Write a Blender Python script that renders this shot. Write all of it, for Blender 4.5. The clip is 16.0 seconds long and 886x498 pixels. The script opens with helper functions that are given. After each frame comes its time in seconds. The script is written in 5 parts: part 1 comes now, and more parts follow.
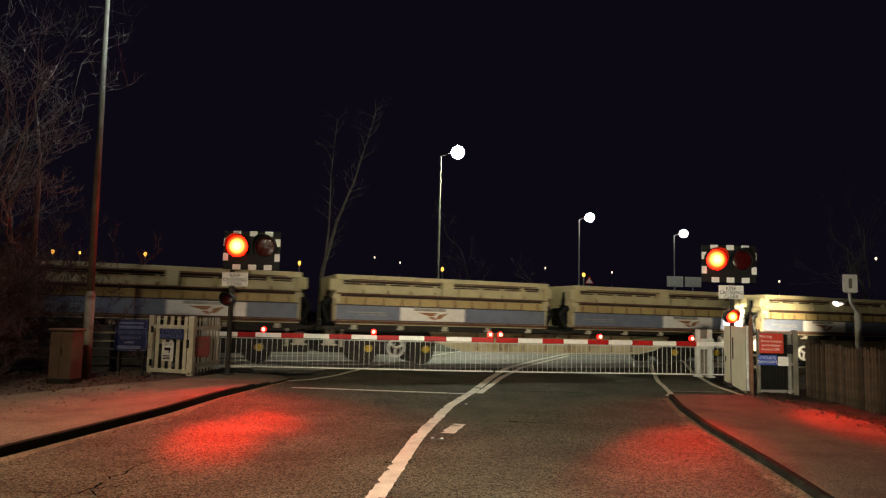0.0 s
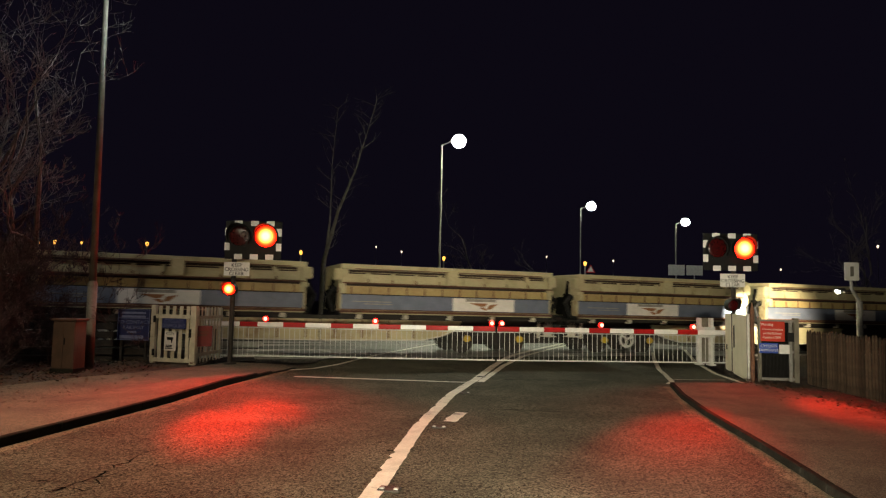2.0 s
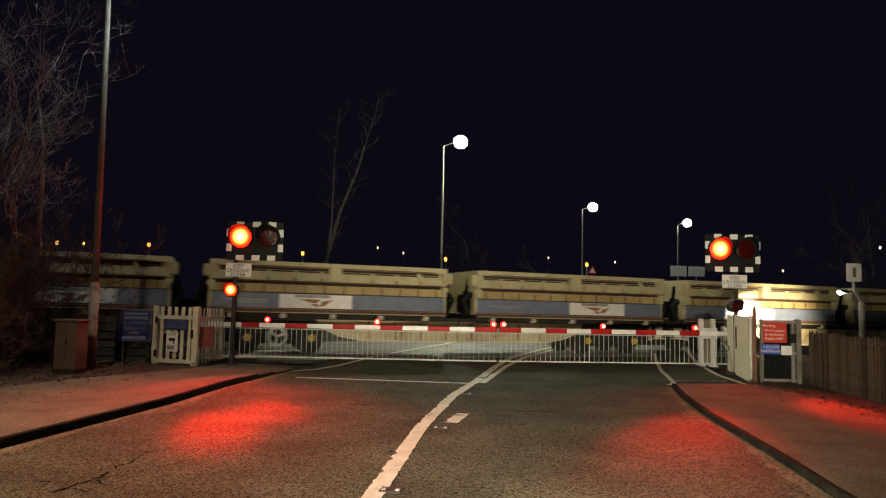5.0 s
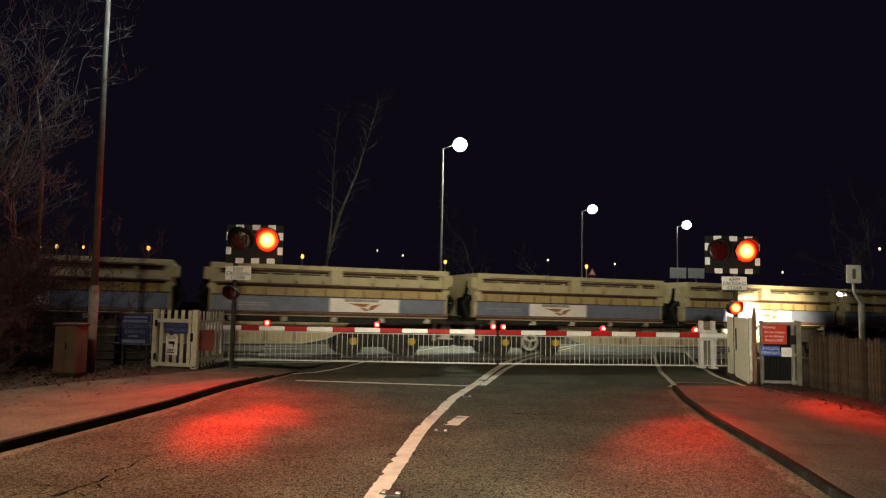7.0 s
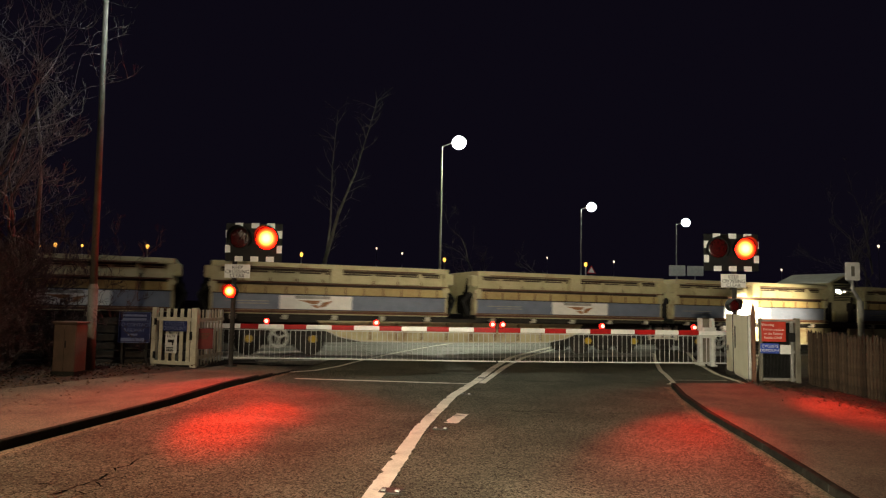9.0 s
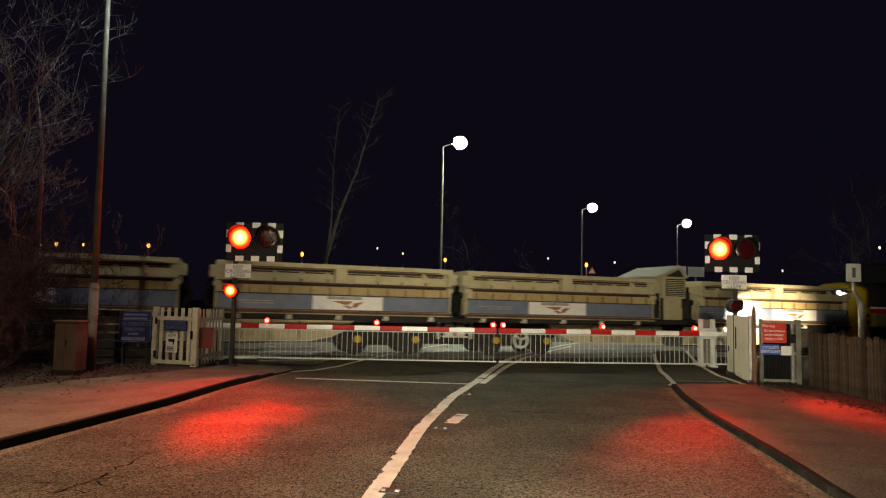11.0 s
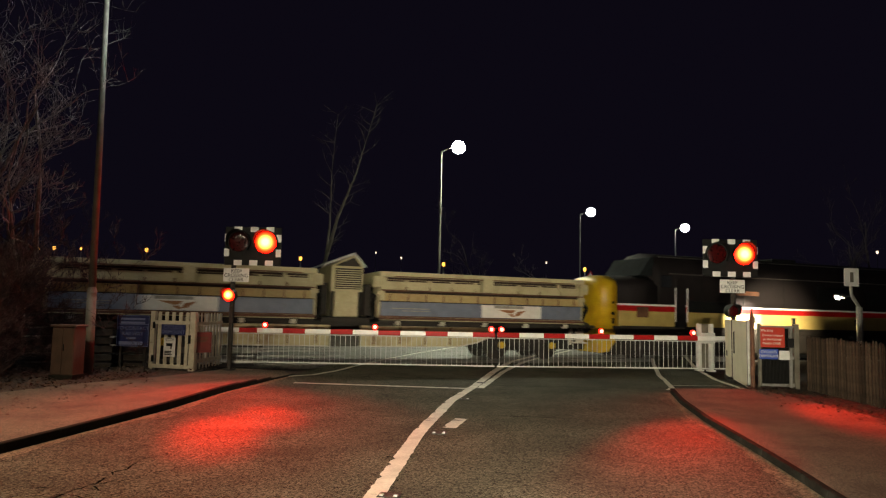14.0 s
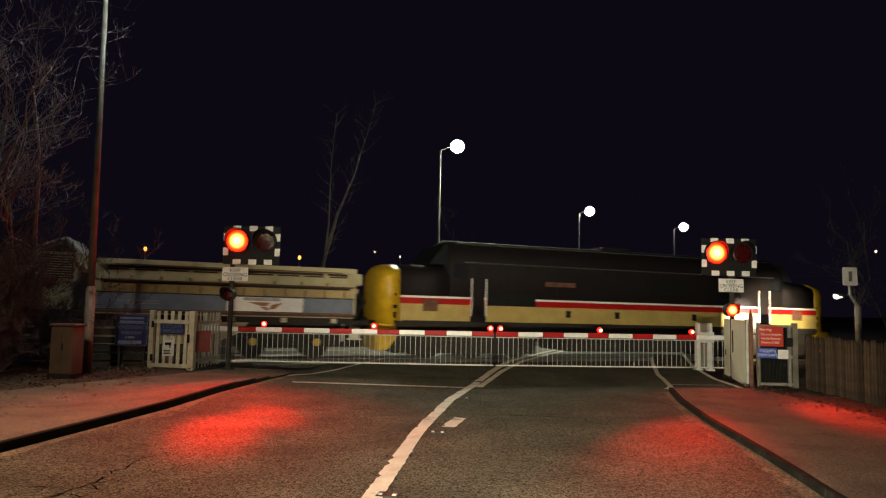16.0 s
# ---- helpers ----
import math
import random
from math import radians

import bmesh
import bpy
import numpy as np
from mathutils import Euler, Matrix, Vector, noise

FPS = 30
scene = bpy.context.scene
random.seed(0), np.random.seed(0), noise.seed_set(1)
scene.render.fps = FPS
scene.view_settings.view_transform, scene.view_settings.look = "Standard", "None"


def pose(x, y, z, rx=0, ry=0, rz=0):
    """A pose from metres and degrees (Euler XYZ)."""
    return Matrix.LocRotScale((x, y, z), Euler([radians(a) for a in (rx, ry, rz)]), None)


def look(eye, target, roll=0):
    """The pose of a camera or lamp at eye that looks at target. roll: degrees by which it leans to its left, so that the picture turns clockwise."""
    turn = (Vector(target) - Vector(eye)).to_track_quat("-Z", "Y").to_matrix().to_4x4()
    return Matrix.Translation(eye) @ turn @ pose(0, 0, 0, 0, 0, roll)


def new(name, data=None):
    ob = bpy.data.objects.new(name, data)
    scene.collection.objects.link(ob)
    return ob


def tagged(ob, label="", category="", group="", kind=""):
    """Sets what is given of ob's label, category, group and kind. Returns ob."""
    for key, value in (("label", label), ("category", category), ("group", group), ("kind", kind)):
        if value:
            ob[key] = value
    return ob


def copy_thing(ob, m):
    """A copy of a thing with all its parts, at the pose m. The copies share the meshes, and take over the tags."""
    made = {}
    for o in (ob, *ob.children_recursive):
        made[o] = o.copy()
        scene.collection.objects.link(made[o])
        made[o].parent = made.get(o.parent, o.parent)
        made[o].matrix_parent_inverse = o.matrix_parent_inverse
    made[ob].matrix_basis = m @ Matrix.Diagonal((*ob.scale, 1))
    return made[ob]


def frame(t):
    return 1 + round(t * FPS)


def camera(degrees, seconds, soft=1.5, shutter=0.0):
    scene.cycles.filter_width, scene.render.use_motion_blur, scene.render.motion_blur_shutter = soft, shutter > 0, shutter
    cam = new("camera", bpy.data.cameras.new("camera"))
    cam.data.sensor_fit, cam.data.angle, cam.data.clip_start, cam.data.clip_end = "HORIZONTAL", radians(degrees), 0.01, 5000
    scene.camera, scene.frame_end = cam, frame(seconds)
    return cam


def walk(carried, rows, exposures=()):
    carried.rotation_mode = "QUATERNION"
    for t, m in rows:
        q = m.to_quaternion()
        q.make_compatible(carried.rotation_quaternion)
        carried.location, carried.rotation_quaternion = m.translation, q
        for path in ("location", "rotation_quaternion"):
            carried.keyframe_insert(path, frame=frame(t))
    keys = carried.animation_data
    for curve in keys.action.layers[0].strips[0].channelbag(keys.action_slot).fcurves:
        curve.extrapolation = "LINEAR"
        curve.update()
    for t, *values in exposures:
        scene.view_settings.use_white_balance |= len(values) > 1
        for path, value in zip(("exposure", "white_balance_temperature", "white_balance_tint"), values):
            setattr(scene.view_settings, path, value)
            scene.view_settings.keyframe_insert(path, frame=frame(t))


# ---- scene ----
EYE = (0.0, 0.0, 1.7)
cam = camera(66, 16.0, soft=1.25, shutter=0.8)
VIEW = (
    (0.0, 95.221, -1.376, -0.341), (0.5, 95.172, -1.322, -0.311), (1.0, 94.882, -1.309, -0.264), (1.5, 94.470, -1.201, -0.319),
    (2.0, 94.304, -1.232, -0.213), (2.5, 94.190, -1.167, -0.173), (3.0, 94.119, -1.164, -0.043), (3.5, 94.114, -1.285, -0.110),
    (4.0, 94.172, -1.306, -0.100), (6.5, 94.591, -1.113, -0.056), (7.0, 94.595, -1.096, -0.088), (7.5, 94.592, -1.091, -0.088),
    (8.0, 94.555, -1.037, -0.088), (8.5, 94.405, -1.023, -0.147), (9.0, 94.424, -1.016, -0.151), (11.5, 94.441, -1.206, -0.094),
    (12.0, 94.532, -1.154, -0.102), (12.5, 94.598, -1.092, -0.147), (13.0, 94.701, -1.036, -0.180), (13.5, 94.804, -1.101, -0.216),
    (14.0, 94.803, -1.213, -0.239), (14.5, 94.769, -1.190, -0.260), (15.0, 94.787, -1.247, -0.317), (15.5, 94.656, -1.254, -0.320),
    (16.0, 94.732, -1.215, -0.324))
walk(cam, [(t, pose(*EYE, rx, ry, rz)) for t, rx, ry, rz in VIEW])

# ---- light ----
world = bpy.data.worlds.new("night_sky")
scene.world = world
world.use_nodes = True
world.node_tree.nodes["Background"].inputs["Color"].default_value = (0.33, 0.25, 0.56, 1)
world.node_tree.nodes["Background"].inputs["Strength"].default_value = 0.0108


def lamp(name, kind, eye, target, watts, colour, **more):
    data = bpy.data.lights.new(name, kind)
    data.energy, data.color = watts, colour
    data.shadow_soft_size = more.get("size", 0.15)
    if kind == "SPOT":
        data.spot_size, data.spot_blend = radians(more.get("cone", 120)), more.get("blend", 0.6)
    ob = new(name, data)
    ob.matrix_world = look(eye, target)
    return ob


RED = (1.0, 0.014, 0.004)
# heads of the street lamps, one out of view; headlights of an unseen halted vehicle; the flood lamp by the crossing;
# the red road signals
lamp("street_lamp_light", "SPOT", (-6.0, 15.0, 9.8), (-9.6, 13.4, 3.5), 620, (0.84, 0.94, 1.0), cone=118, blend=1.0)
# unseen lamp to the left, added to brighten near road and footway
lamp("street_lamp_light", "SPOT", (-6.4, 2.9, 8.6), (-2.6, 9.6, 0.0), 3700, (1.0, 0.79, 0.50), cone=93, blend=1.0)
# two lamps under the eye, standing for an unseen vehicle's headlights
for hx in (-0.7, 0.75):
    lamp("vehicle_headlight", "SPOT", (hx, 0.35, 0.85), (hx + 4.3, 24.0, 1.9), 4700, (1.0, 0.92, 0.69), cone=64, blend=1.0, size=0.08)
lamp("street_lamp_light", "SPOT", (0.9, 35.1, 9.6), (2.2, 31.0, 0), 5600, (0.98, 1.0, 0.74), cone=144, blend=1.0)
lamp("street_lamp_light", "SPOT", (0.9, 34.9, 9.5), (17.0, 51.0, 4.0), 4000, (0.96, 1.0, 0.86), cone=60, blend=1.0)
lamp("flood_light", "SPOT", (12.2, 20.6, 2.15), (11.2, 25.2, 1.4), 48000, (1.0, 0.90, 0.68), cone=22, blend=1.0, size=0.1)
lamp("flood_light", "SPOT", (12.2, 20.6, 2.15), (12.4, 25.4, 1.5), 8000, (1.0, 0.84, 0.56), cone=44, blend=1.0, size=0.1)
for reach, power in ((9.15, 18500), (10.5, 12000)):
    lamp("signal_light", "SPOT", (-4.75, 16.6, 3.2), (-2.9 + (reach - 9.15) * 0.26, reach, 0), power, RED, cone=10, blend=1.0, size=0.15)
lamp("signal_light", "SPOT", (-4.75, 16.6, 3.2), (-3.4, 9.2, 0), 3500, RED, cone=66, blend=1.0, size=0.15)
lamp("signal_light", "SPOT", (7.45, 17.1, 3.2), (6.6, 10.9, 0), 6200, RED, cone=17, blend=1.0, size=0.15)
lamp("signal_light", "SPOT", (7.45, 17.1, 3.2), (2.75, 7.7, 0), 4800, RED, cone=15, blend=1.0, size=0.15)
lamp("signal_light", "SPOT", (7.45, 17.1, 3.2), (5.2, 9.5, 0), 1000, RED, cone=76, blend=1.0, size=0.15)
lamp("signal_light", "SPOT", (7.45, 17.1, 3.2), (3.25, 9.5, 0), 7000, RED, cone=11, blend=1.0, size=0.15)
lamp("signal_light", "SPOT", (-4.72, 16.55, 3.2), (-6.5, 0.0, 2.6), 260, RED, cone=172, blend=0.6, size=0.2)

# ---- materials ----


def mat(name, col, col2=None, scale=6.0, rough=0.7, metal=0.0, bump=0.2, fine=60.0, dirt=None, dirt_at=0.55, piece=0.0, speck=0.0, shine=0.5):
    """Two scales of noise between two colours, a dirt layer, fine relief."""
    m = bpy.data.materials.new(name)
    m.use_nodes = True
    n, l = m.node_tree.nodes, m.node_tree.links
    b = n["Principled BSDF"]
    b.inputs["Roughness"].default_value, b.inputs["Metallic"].default_value, b.inputs["Specular IOR Level"].default_value = rough, metal, shine
    col2 = col2 or [c * 0.7 for c in col]
    tc = n.new("ShaderNodeTexCoord")
    big, small = n.new("ShaderNodeTexNoise"), n.new("ShaderNodeTexNoise")
    big.inputs["Scale"].default_value, small.inputs["Scale"].default_value = scale, fine
    big.inputs["Detail"].default_value, small.inputs["Detail"].default_value = 6, 3
    for x in (big, small):
        l.new(tc.outputs["Object"], x.inputs["Vector"])
    add = n.new("ShaderNodeMath")
    add.operation = "MULTIPLY_ADD"
    l.new(small.outputs["Fac"], add.inputs[0])
    add.inputs[1].default_value = 0.6
    l.new(big.outputs["Fac"], add.inputs[2])
    ramp = n.new("ShaderNodeValToRGB")
    ramp.color_ramp.elements[0].position, ramp.color_ramp.elements[1].position = 0.55, 1.05
    ramp.color_ramp.elements[0].color, ramp.color_ramp.elements[1].color = (*col2, 1), (*col, 1)
    l.new(add.outputs[0], ramp.inputs["Fac"])
    out = ramp.outputs["Color"]
    if dirt:
        d = n.new("ShaderNodeTexNoise")
        d.inputs["Scale"].default_value, d.inputs["Detail"].default_value, d.inputs["Roughness"].default_value = scale * 0.5, 8, 0.7
        l.new(tc.outputs["Object"], d.inputs["Vector"])
        r2 = n.new("ShaderNodeValToRGB")
        r2.color_ramp.elements[0].position, r2.color_ramp.elements[1].position = dirt_at, dirt_at + 0.12
        l.new(d.outputs["Fac"], r2.inputs["Fac"])
        mix = n.new("ShaderNodeMix")
        mix.data_type = "RGBA"
        l.new(r2.outputs["Color"], mix.inputs["Factor"])
        l.new(out, mix.inputs["A"])
        mix.inputs["B"].default_value = (*dirt, 1)
        out = mix.outputs["Result"]
    if speck:
        g1 = n.new("ShaderNodeTexVoronoi")
        g1.inputs["Scale"].default_value, g1.inputs["Randomness"].default_value = fine, 1.0
        l.new(tc.outputs["Object"], g1.inputs["Vector"])
        chip = n.new("ShaderNodeSeparateColor")
        l.new(g1.outputs["Color"], chip.inputs["Color"])
        mr = n.new("ShaderNodeMapRange")
        mr.inputs["From Min"].default_value, mr.inputs["From Max"].default_value = 0.0, 1.0
        mr.inputs["To Min"].default_value, mr.inputs["To Max"].default_value = 1 - speck, 1 + 1.6 * speck
        l.new(chip.outputs["Red"], mr.inputs["Value"])
        hs = n.new("ShaderNodeHueSaturation")
        l.new(mr.outputs["Result"], hs.inputs["Value"])
        l.new(out, hs.inputs["Color"])
        out = hs.outputs["Color"]
    if piece:
        info, hsv = n.new("ShaderNodeObjectInfo"), n.new("ShaderNodeHueSaturation")
        mp = n.new("ShaderNodeMapRange")
        mp.inputs["To Min"].default_value, mp.inputs["To Max"].default_value = 1 - piece, 1 + piece
        l.new(info.outputs["Random"], mp.inputs["Value"])
        l.new(mp.outputs["Result"], hsv.inputs["Value"])
        l.new(out, hsv.inputs["Color"])
        out = hsv.outputs["Color"]
    l.new(out, b.inputs["Base Color"])
    if bump:
        bp = n.new("ShaderNodeBump")
        bp.inputs["Strength"].default_value, bp.inputs["Distance"].default_value = bump, 0.02
        l.new(small.outputs["Fac"], bp.inputs["Height"])
        l.new(bp.outputs["Normal"], b.inputs["Normal"])
    return m


def glow(name, col, strength):
    m = bpy.data.materials.new(name)
    m.use_nodes = True
    b = m.node_tree.nodes["Principled BSDF"]
    b.inputs["Base Color"].default_value = (*col, 1)
    b.inputs["Emission Color"].default_value, b.inputs["Emission Strength"].default_value = (*col, 1), strength
    return m


def hot_lens(name):
    """A red lamp's lit lens: a hot filament behind the middle, deep red towards the rim."""
    m = bpy.data.materials.new(name)
    m.use_nodes = True
    n, l = m.node_tree.nodes, m.node_tree.links
    b = n["Principled BSDF"]
    b.inputs["Base Color"].default_value = (0.3, 0.004, 0.002, 1)
    tc, mid, away = n.new("ShaderNodeTexCoord"), n.new("ShaderNodeVectorMath"), n.new("ShaderNodeVectorMath")
    mid.operation, away.operation = "MULTIPLY_ADD", "LENGTH"
    mid.inputs[1].default_value, mid.inputs[2].default_value = (2, 0, 2), (-1, 0, -1)
    l.new(tc.outputs["Generated"], mid.inputs[0])
    l.new(mid.outputs["Vector"], away.inputs[0])
    ramp = n.new("ShaderNodeValToRGB")
    el = ramp.color_ramp.elements
    el[0].position, el[0].color = 0.25, (1.0, 0.22, 0.06, 1)
    el[1].position, el[1].color = 1.0, (0.9, 0.003, 0.0005, 1)
    for p, c in ((0.52, (1.0, 0.11, 0.016, 1)), (0.72, (1.0, 0.03, 0.003, 1)), (0.84, (1.0, 0.007, 0.001, 1))):
        e = el.new(p)
        e.color = c
    l.new(away.outputs["Value"], ramp.inputs["Fac"])
    l.new(ramp.outputs["Color"], b.inputs["Emission Color"])
    b.inputs["Emission Strength"].default_value = 14.0
    return m


M = dict(
    asphalt=mat("asphalt", (0.078, 0.079, 0.056), (0.036, 0.036, 0.026), 0.9, 0.9, 0, 0, 62, (0.03, 0.027, 0.022), 0.60, speck=0.9, shine=0.12),
    pavement=mat("pavement_tarmac", (0.165, 0.138, 0.10), (0.08, 0.066, 0.05), 1.1, 0.9, 0, 0.1, 90, (0.065, 0.052, 0.04), 0.58, speck=0.45, shine=0.15),
    kerb=mat("kerb_concrete", (0.028, 0.026, 0.021), (0.013, 0.012, 0.010), 5, 0.95, 0, 0.4, 60, piece=0.15, shine=0.03),
    soil=mat("soil", (0.055, 0.04, 0.026), (0.018, 0.014, 0.01), 2.0, 0.95, 0, 1.0, 24, (0.03, 0.035, 0.015), 0.55, speck=0.8),
    ballast=mat("ballast", (0.06, 0.052, 0.044), (0.018, 0.016, 0.013), 6, 0.9, 0, 1.0, 18),
    paint=mat("road_paint", (0.78, 0.75, 0.64), (0.5, 0.47, 0.39), 3, 0.65, 0, 0.3, 45, (0.10, 0.095, 0.08), 0.565),
    white=mat("white_paint", (0.60, 0.605, 0.57), (0.44, 0.44, 0.40), 5, 0.5, 0, 0.1, 40, (0.25, 0.22, 0.16), 0.66),
    reflect=mat("white_reflective", (0.85, 0.83, 0.8), (0.72, 0.7, 0.68), 9, 0.35, 0, 0.02, 90),
    red=mat("red_paint", (0.42, 0.008, 0.008), (0.30, 0.006, 0.006), 7, 0.5, 0, 0.05, 60, shine=0.25),
    black=mat("black_steel", (0.012, 0.012, 0.012), (0.006, 0.006, 0.006), 8, 0.65, 0, 0.1, 50, shine=0.2),
    galv=mat("galvanised_steel", (0.36, 0.35, 0.32), (0.2, 0.19, 0.17), 5, 0.5, 0.5, 0.1, 40, (0.14, 0.12, 0.09), 0.62),
    pole=mat("weathered_pole", (0.20, 0.18, 0.14), (0.09, 0.08, 0.06), 3, 0.65, 0.2, 0.2, 40),
    wood=mat("fence_timber", (0.060, 0.040, 0.026), (0.016, 0.011, 0.008), 5, 0.9, 0, 0.4, 45, piece=0.6, shine=0.2),
    blue_sign=mat("blue_sign", (0.03, 0.075, 0.40), (0.02, 0.05, 0.28), 6, 0.4, 0, 0.03, 60),
    red_sign=mat("red_sign", (0.52, 0.05, 0.025), (0.38, 0.03, 0.02), 6, 0.4, 0, 0.03, 60),
    sign_white=mat("sign_white", (0.78, 0.76, 0.72), (0.62, 0.6, 0.56), 6, 0.45, 0, 0.03, 60),
    cream=mat("wagon_cream", (0.50, 0.45, 0.27), (0.36, 0.31, 0.17), 1.3, 0.6, 0, 0.05, 14, (0.22, 0.14, 0.07), 0.55),
    wagon_ochre=mat("wagon_ochre", (0.46, 0.36, 0.15), (0.30, 0.20, 0.08), 0.9, 0.6, 0, 0.05, 10, (0.22, 0.11, 0.045), 0.56),
    wagon_blue=mat("wagon_blue", (0.16, 0.185, 0.25), (0.105, 0.125, 0.175), 2.2, 0.5, 0, 0.1, 35, (0.10, 0.085, 0.07), 0.60),
    wagon_dark=mat("wagon_underframe", (0.028, 0.021, 0.015), (0.010, 0.008, 0.006), 3, 0.75, 0.1, 0.4, 30),
    steel=mat("bright_steel", (0.35, 0.33, 0.3), (0.2, 0.18, 0.16), 8, 0.4, 0.8, 0.1, 40),
    yellow=mat("loco_yellow", (0.62, 0.40, 0.012), (0.45, 0.27, 0.01), 3, 0.4, 0, 0.05, 40, (0.2, 0.12, 0.02), 0.66),
    loco_dark=mat("loco_charcoal", (0.014, 0.010, 0.0105), (0.008, 0.006, 0.0065), 1.2, 0.72, 0, 0.04, 24, (0.022, 0.015, 0.012), 0.6, shine=0.25),
    loco_cream=mat("loco_cream", (0.48, 0.37, 0.12), (0.34, 0.25, 0.075), 2, 0.42, 0, 0.05, 40, (0.2, 0.15, 0.08), 0.62),
    glass=mat("dark_glass", (0.02, 0.022, 0.025), (0.015, 0.015, 0.018), 2, 0.05, 0, 0),
    bark=mat("bark", (0.25, 0.22, 0.19), (0.10, 0.085, 0.07), 6, 0.9, 0, 0.6, 40),
    leaf=mat("dead_leaves", (0.11, 0.068, 0.036), (0.03, 0.02, 0.012), 9, 0.9, 0, 0.2, 40),
    green=mat("cabinet_brown", (0.10, 0.058, 0.038), (0.05, 0.03, 0.02), 3, 0.6, 0, 0.2, 40),
    lens_off=mat("signal_lens", (0.05, 0.003, 0.003), (0.03, 0.002, 0.002), 12, 0.25, 0, 0.1, 90),
    tar=mat("tar_crack", (0.012, 0.011, 0.010), (0.006, 0.006, 0.005), 6, 1.0, 0, 0, 40, shine=0.0),
    rubber=mat("crossing_panel", (0.21, 0.205, 0.185), (0.12, 0.115, 0.10), 1.2, 0.6, 0, 0.1, 60, (0.12, 0.11, 0.09), 0.62, speck=0.3, shine=0.4),
    picket=mat("gate_paint", (0.62, 0.58, 0.45), (0.42, 0.38, 0.28), 6, 0.6, 0, 0.1, 40, (0.2, 0.17, 0.11), 0.64),
    bramble=mat("bramble_stem", (0.07, 0.04, 0.034), (0.03, 0.018, 0.016), 8, 0.9, 0, 0.2, 40),
    old_timber=mat("dark_old_timber", (0.045, 0.036, 0.03), (0.018, 0.015, 0.012), 5, 0.9, 0, 0.4, 40, piece=0.25),
    shaded_red=mat("shaded_red_notice", (0.20, 0.022, 0.016), (0.13, 0.014, 0.011), 6, 0.6, 0, 0.03, 60),
    # tone of the wagon recesses: painted shade with a rust tint
    recess_shade=mat("rusty_recess_shade", (0.05, 0.026, 0.016), (0.022, 0.013, 0.009), 4, 0.85, 0, 0.2, 30),
    rust=mat("rust_brown", (0.16, 0.07, 0.035), (0.07, 0.03, 0.018), 5, 0.8, 0, 0.2, 40),
    red_on=hot_lens("red_lamp_glow"),
    red_small=glow("boom_lamp_glow", (1.0, 0.006, 0.004), 6.0),
    small_core=glow("boom_lamp_core_glow", (1.0, 0.30, 0.20), 5.0),
    dust=mat("gutter_grit", (0.19, 0.155, 0.105), (0.10, 0.08, 0.055), 2.5, 0.95, 0, 0.1, 62, (0.07, 0.058, 0.04), 0.58, speck=0.6, shine=0.1),
    thin_dust=mat("thin_gutter_grit", (0.115, 0.10, 0.07), (0.06, 0.053, 0.038), 2.5, 0.95, 0, 0, 62, (0.05, 0.045, 0.032), 0.55, speck=0.8, shine=0.1),
    mark=mat("orange_brown_mark", (0.34, 0.15, 0.05), (0.24, 0.09, 0.03), 6, 0.5, 0, 0.02, 60),
    pale_letter=mat("bluish_pale_lettering", (0.20, 0.23, 0.38), (0.12, 0.14, 0.25), 9, 0.5, 0, 0.02, 60),
    dark_blue=mat("dull_blue_board", (0.012, 0.02, 0.11), (0.008, 0.014, 0.07), 6, 0.5, 0, 0.03, 60),
    housing=mat("off_white_steel", (0.84, 0.80, 0.62), (0.70, 0.66, 0.49), 2.0, 0.55, 0, 0.05, 40, (0.5, 0.45, 0.32), 0.66),
    screen=mat("dim_windscreen", (0.018, 0.021, 0.023), (0.010, 0.012, 0.013), 3, 0.85, 0, 0.0, 30, shine=0.04),
    spring=mat("dusty_white_casting", (0.62, 0.58, 0.48), (0.36, 0.32, 0.25), 5, 0.7, 0, 0.1, 30, (0.16, 0.13, 0.09), 0.58),
    cool_on=glow("white_lamp_glow", (0.92, 1.0, 0.86), 60.0),
    sodium_on=glow("sodium_lamp_glow", (1.0, 0.46, 0.07), 2.4),
    far_on=glow("far_lamp_glow", (1.0, 0.75, 0.5), 2.0),
    flood_on=glow("flood_lamp_glow", (1.0, 0.95, 0.82), 14.0),
)

# ---- mesh helpers ----


def box(bm, c, s, turn=0.0, bevel=0.0):
    r = bmesh.ops.create_cube(bm, size=1, matrix=Matrix.Translation(c) @ Matrix.Rotation(turn, 4, "Z") @ Matrix.Diagonal((*s, 1)))
    if bevel:
        es = list({e for v in r["verts"] for e in v.link_edges})
        bmesh.ops.bevel(bm, geom=es, offset=bevel, segments=2, affect="EDGES", profile=0.5)
    return bm


def tube(bm, a, b, ra, rb=None, seg=12):
    a, b = Vector(a), Vector(b)
    d = b - a
    m = Matrix.Translation((a + b) / 2) @ d.to_track_quat("Z", "Y").to_matrix().to_4x4()
    bmesh.ops.create_cone(bm, cap_ends=True, segments=seg, radius1=ra, radius2=ra if rb is None else rb, depth=d.length, matrix=m)
    return bm


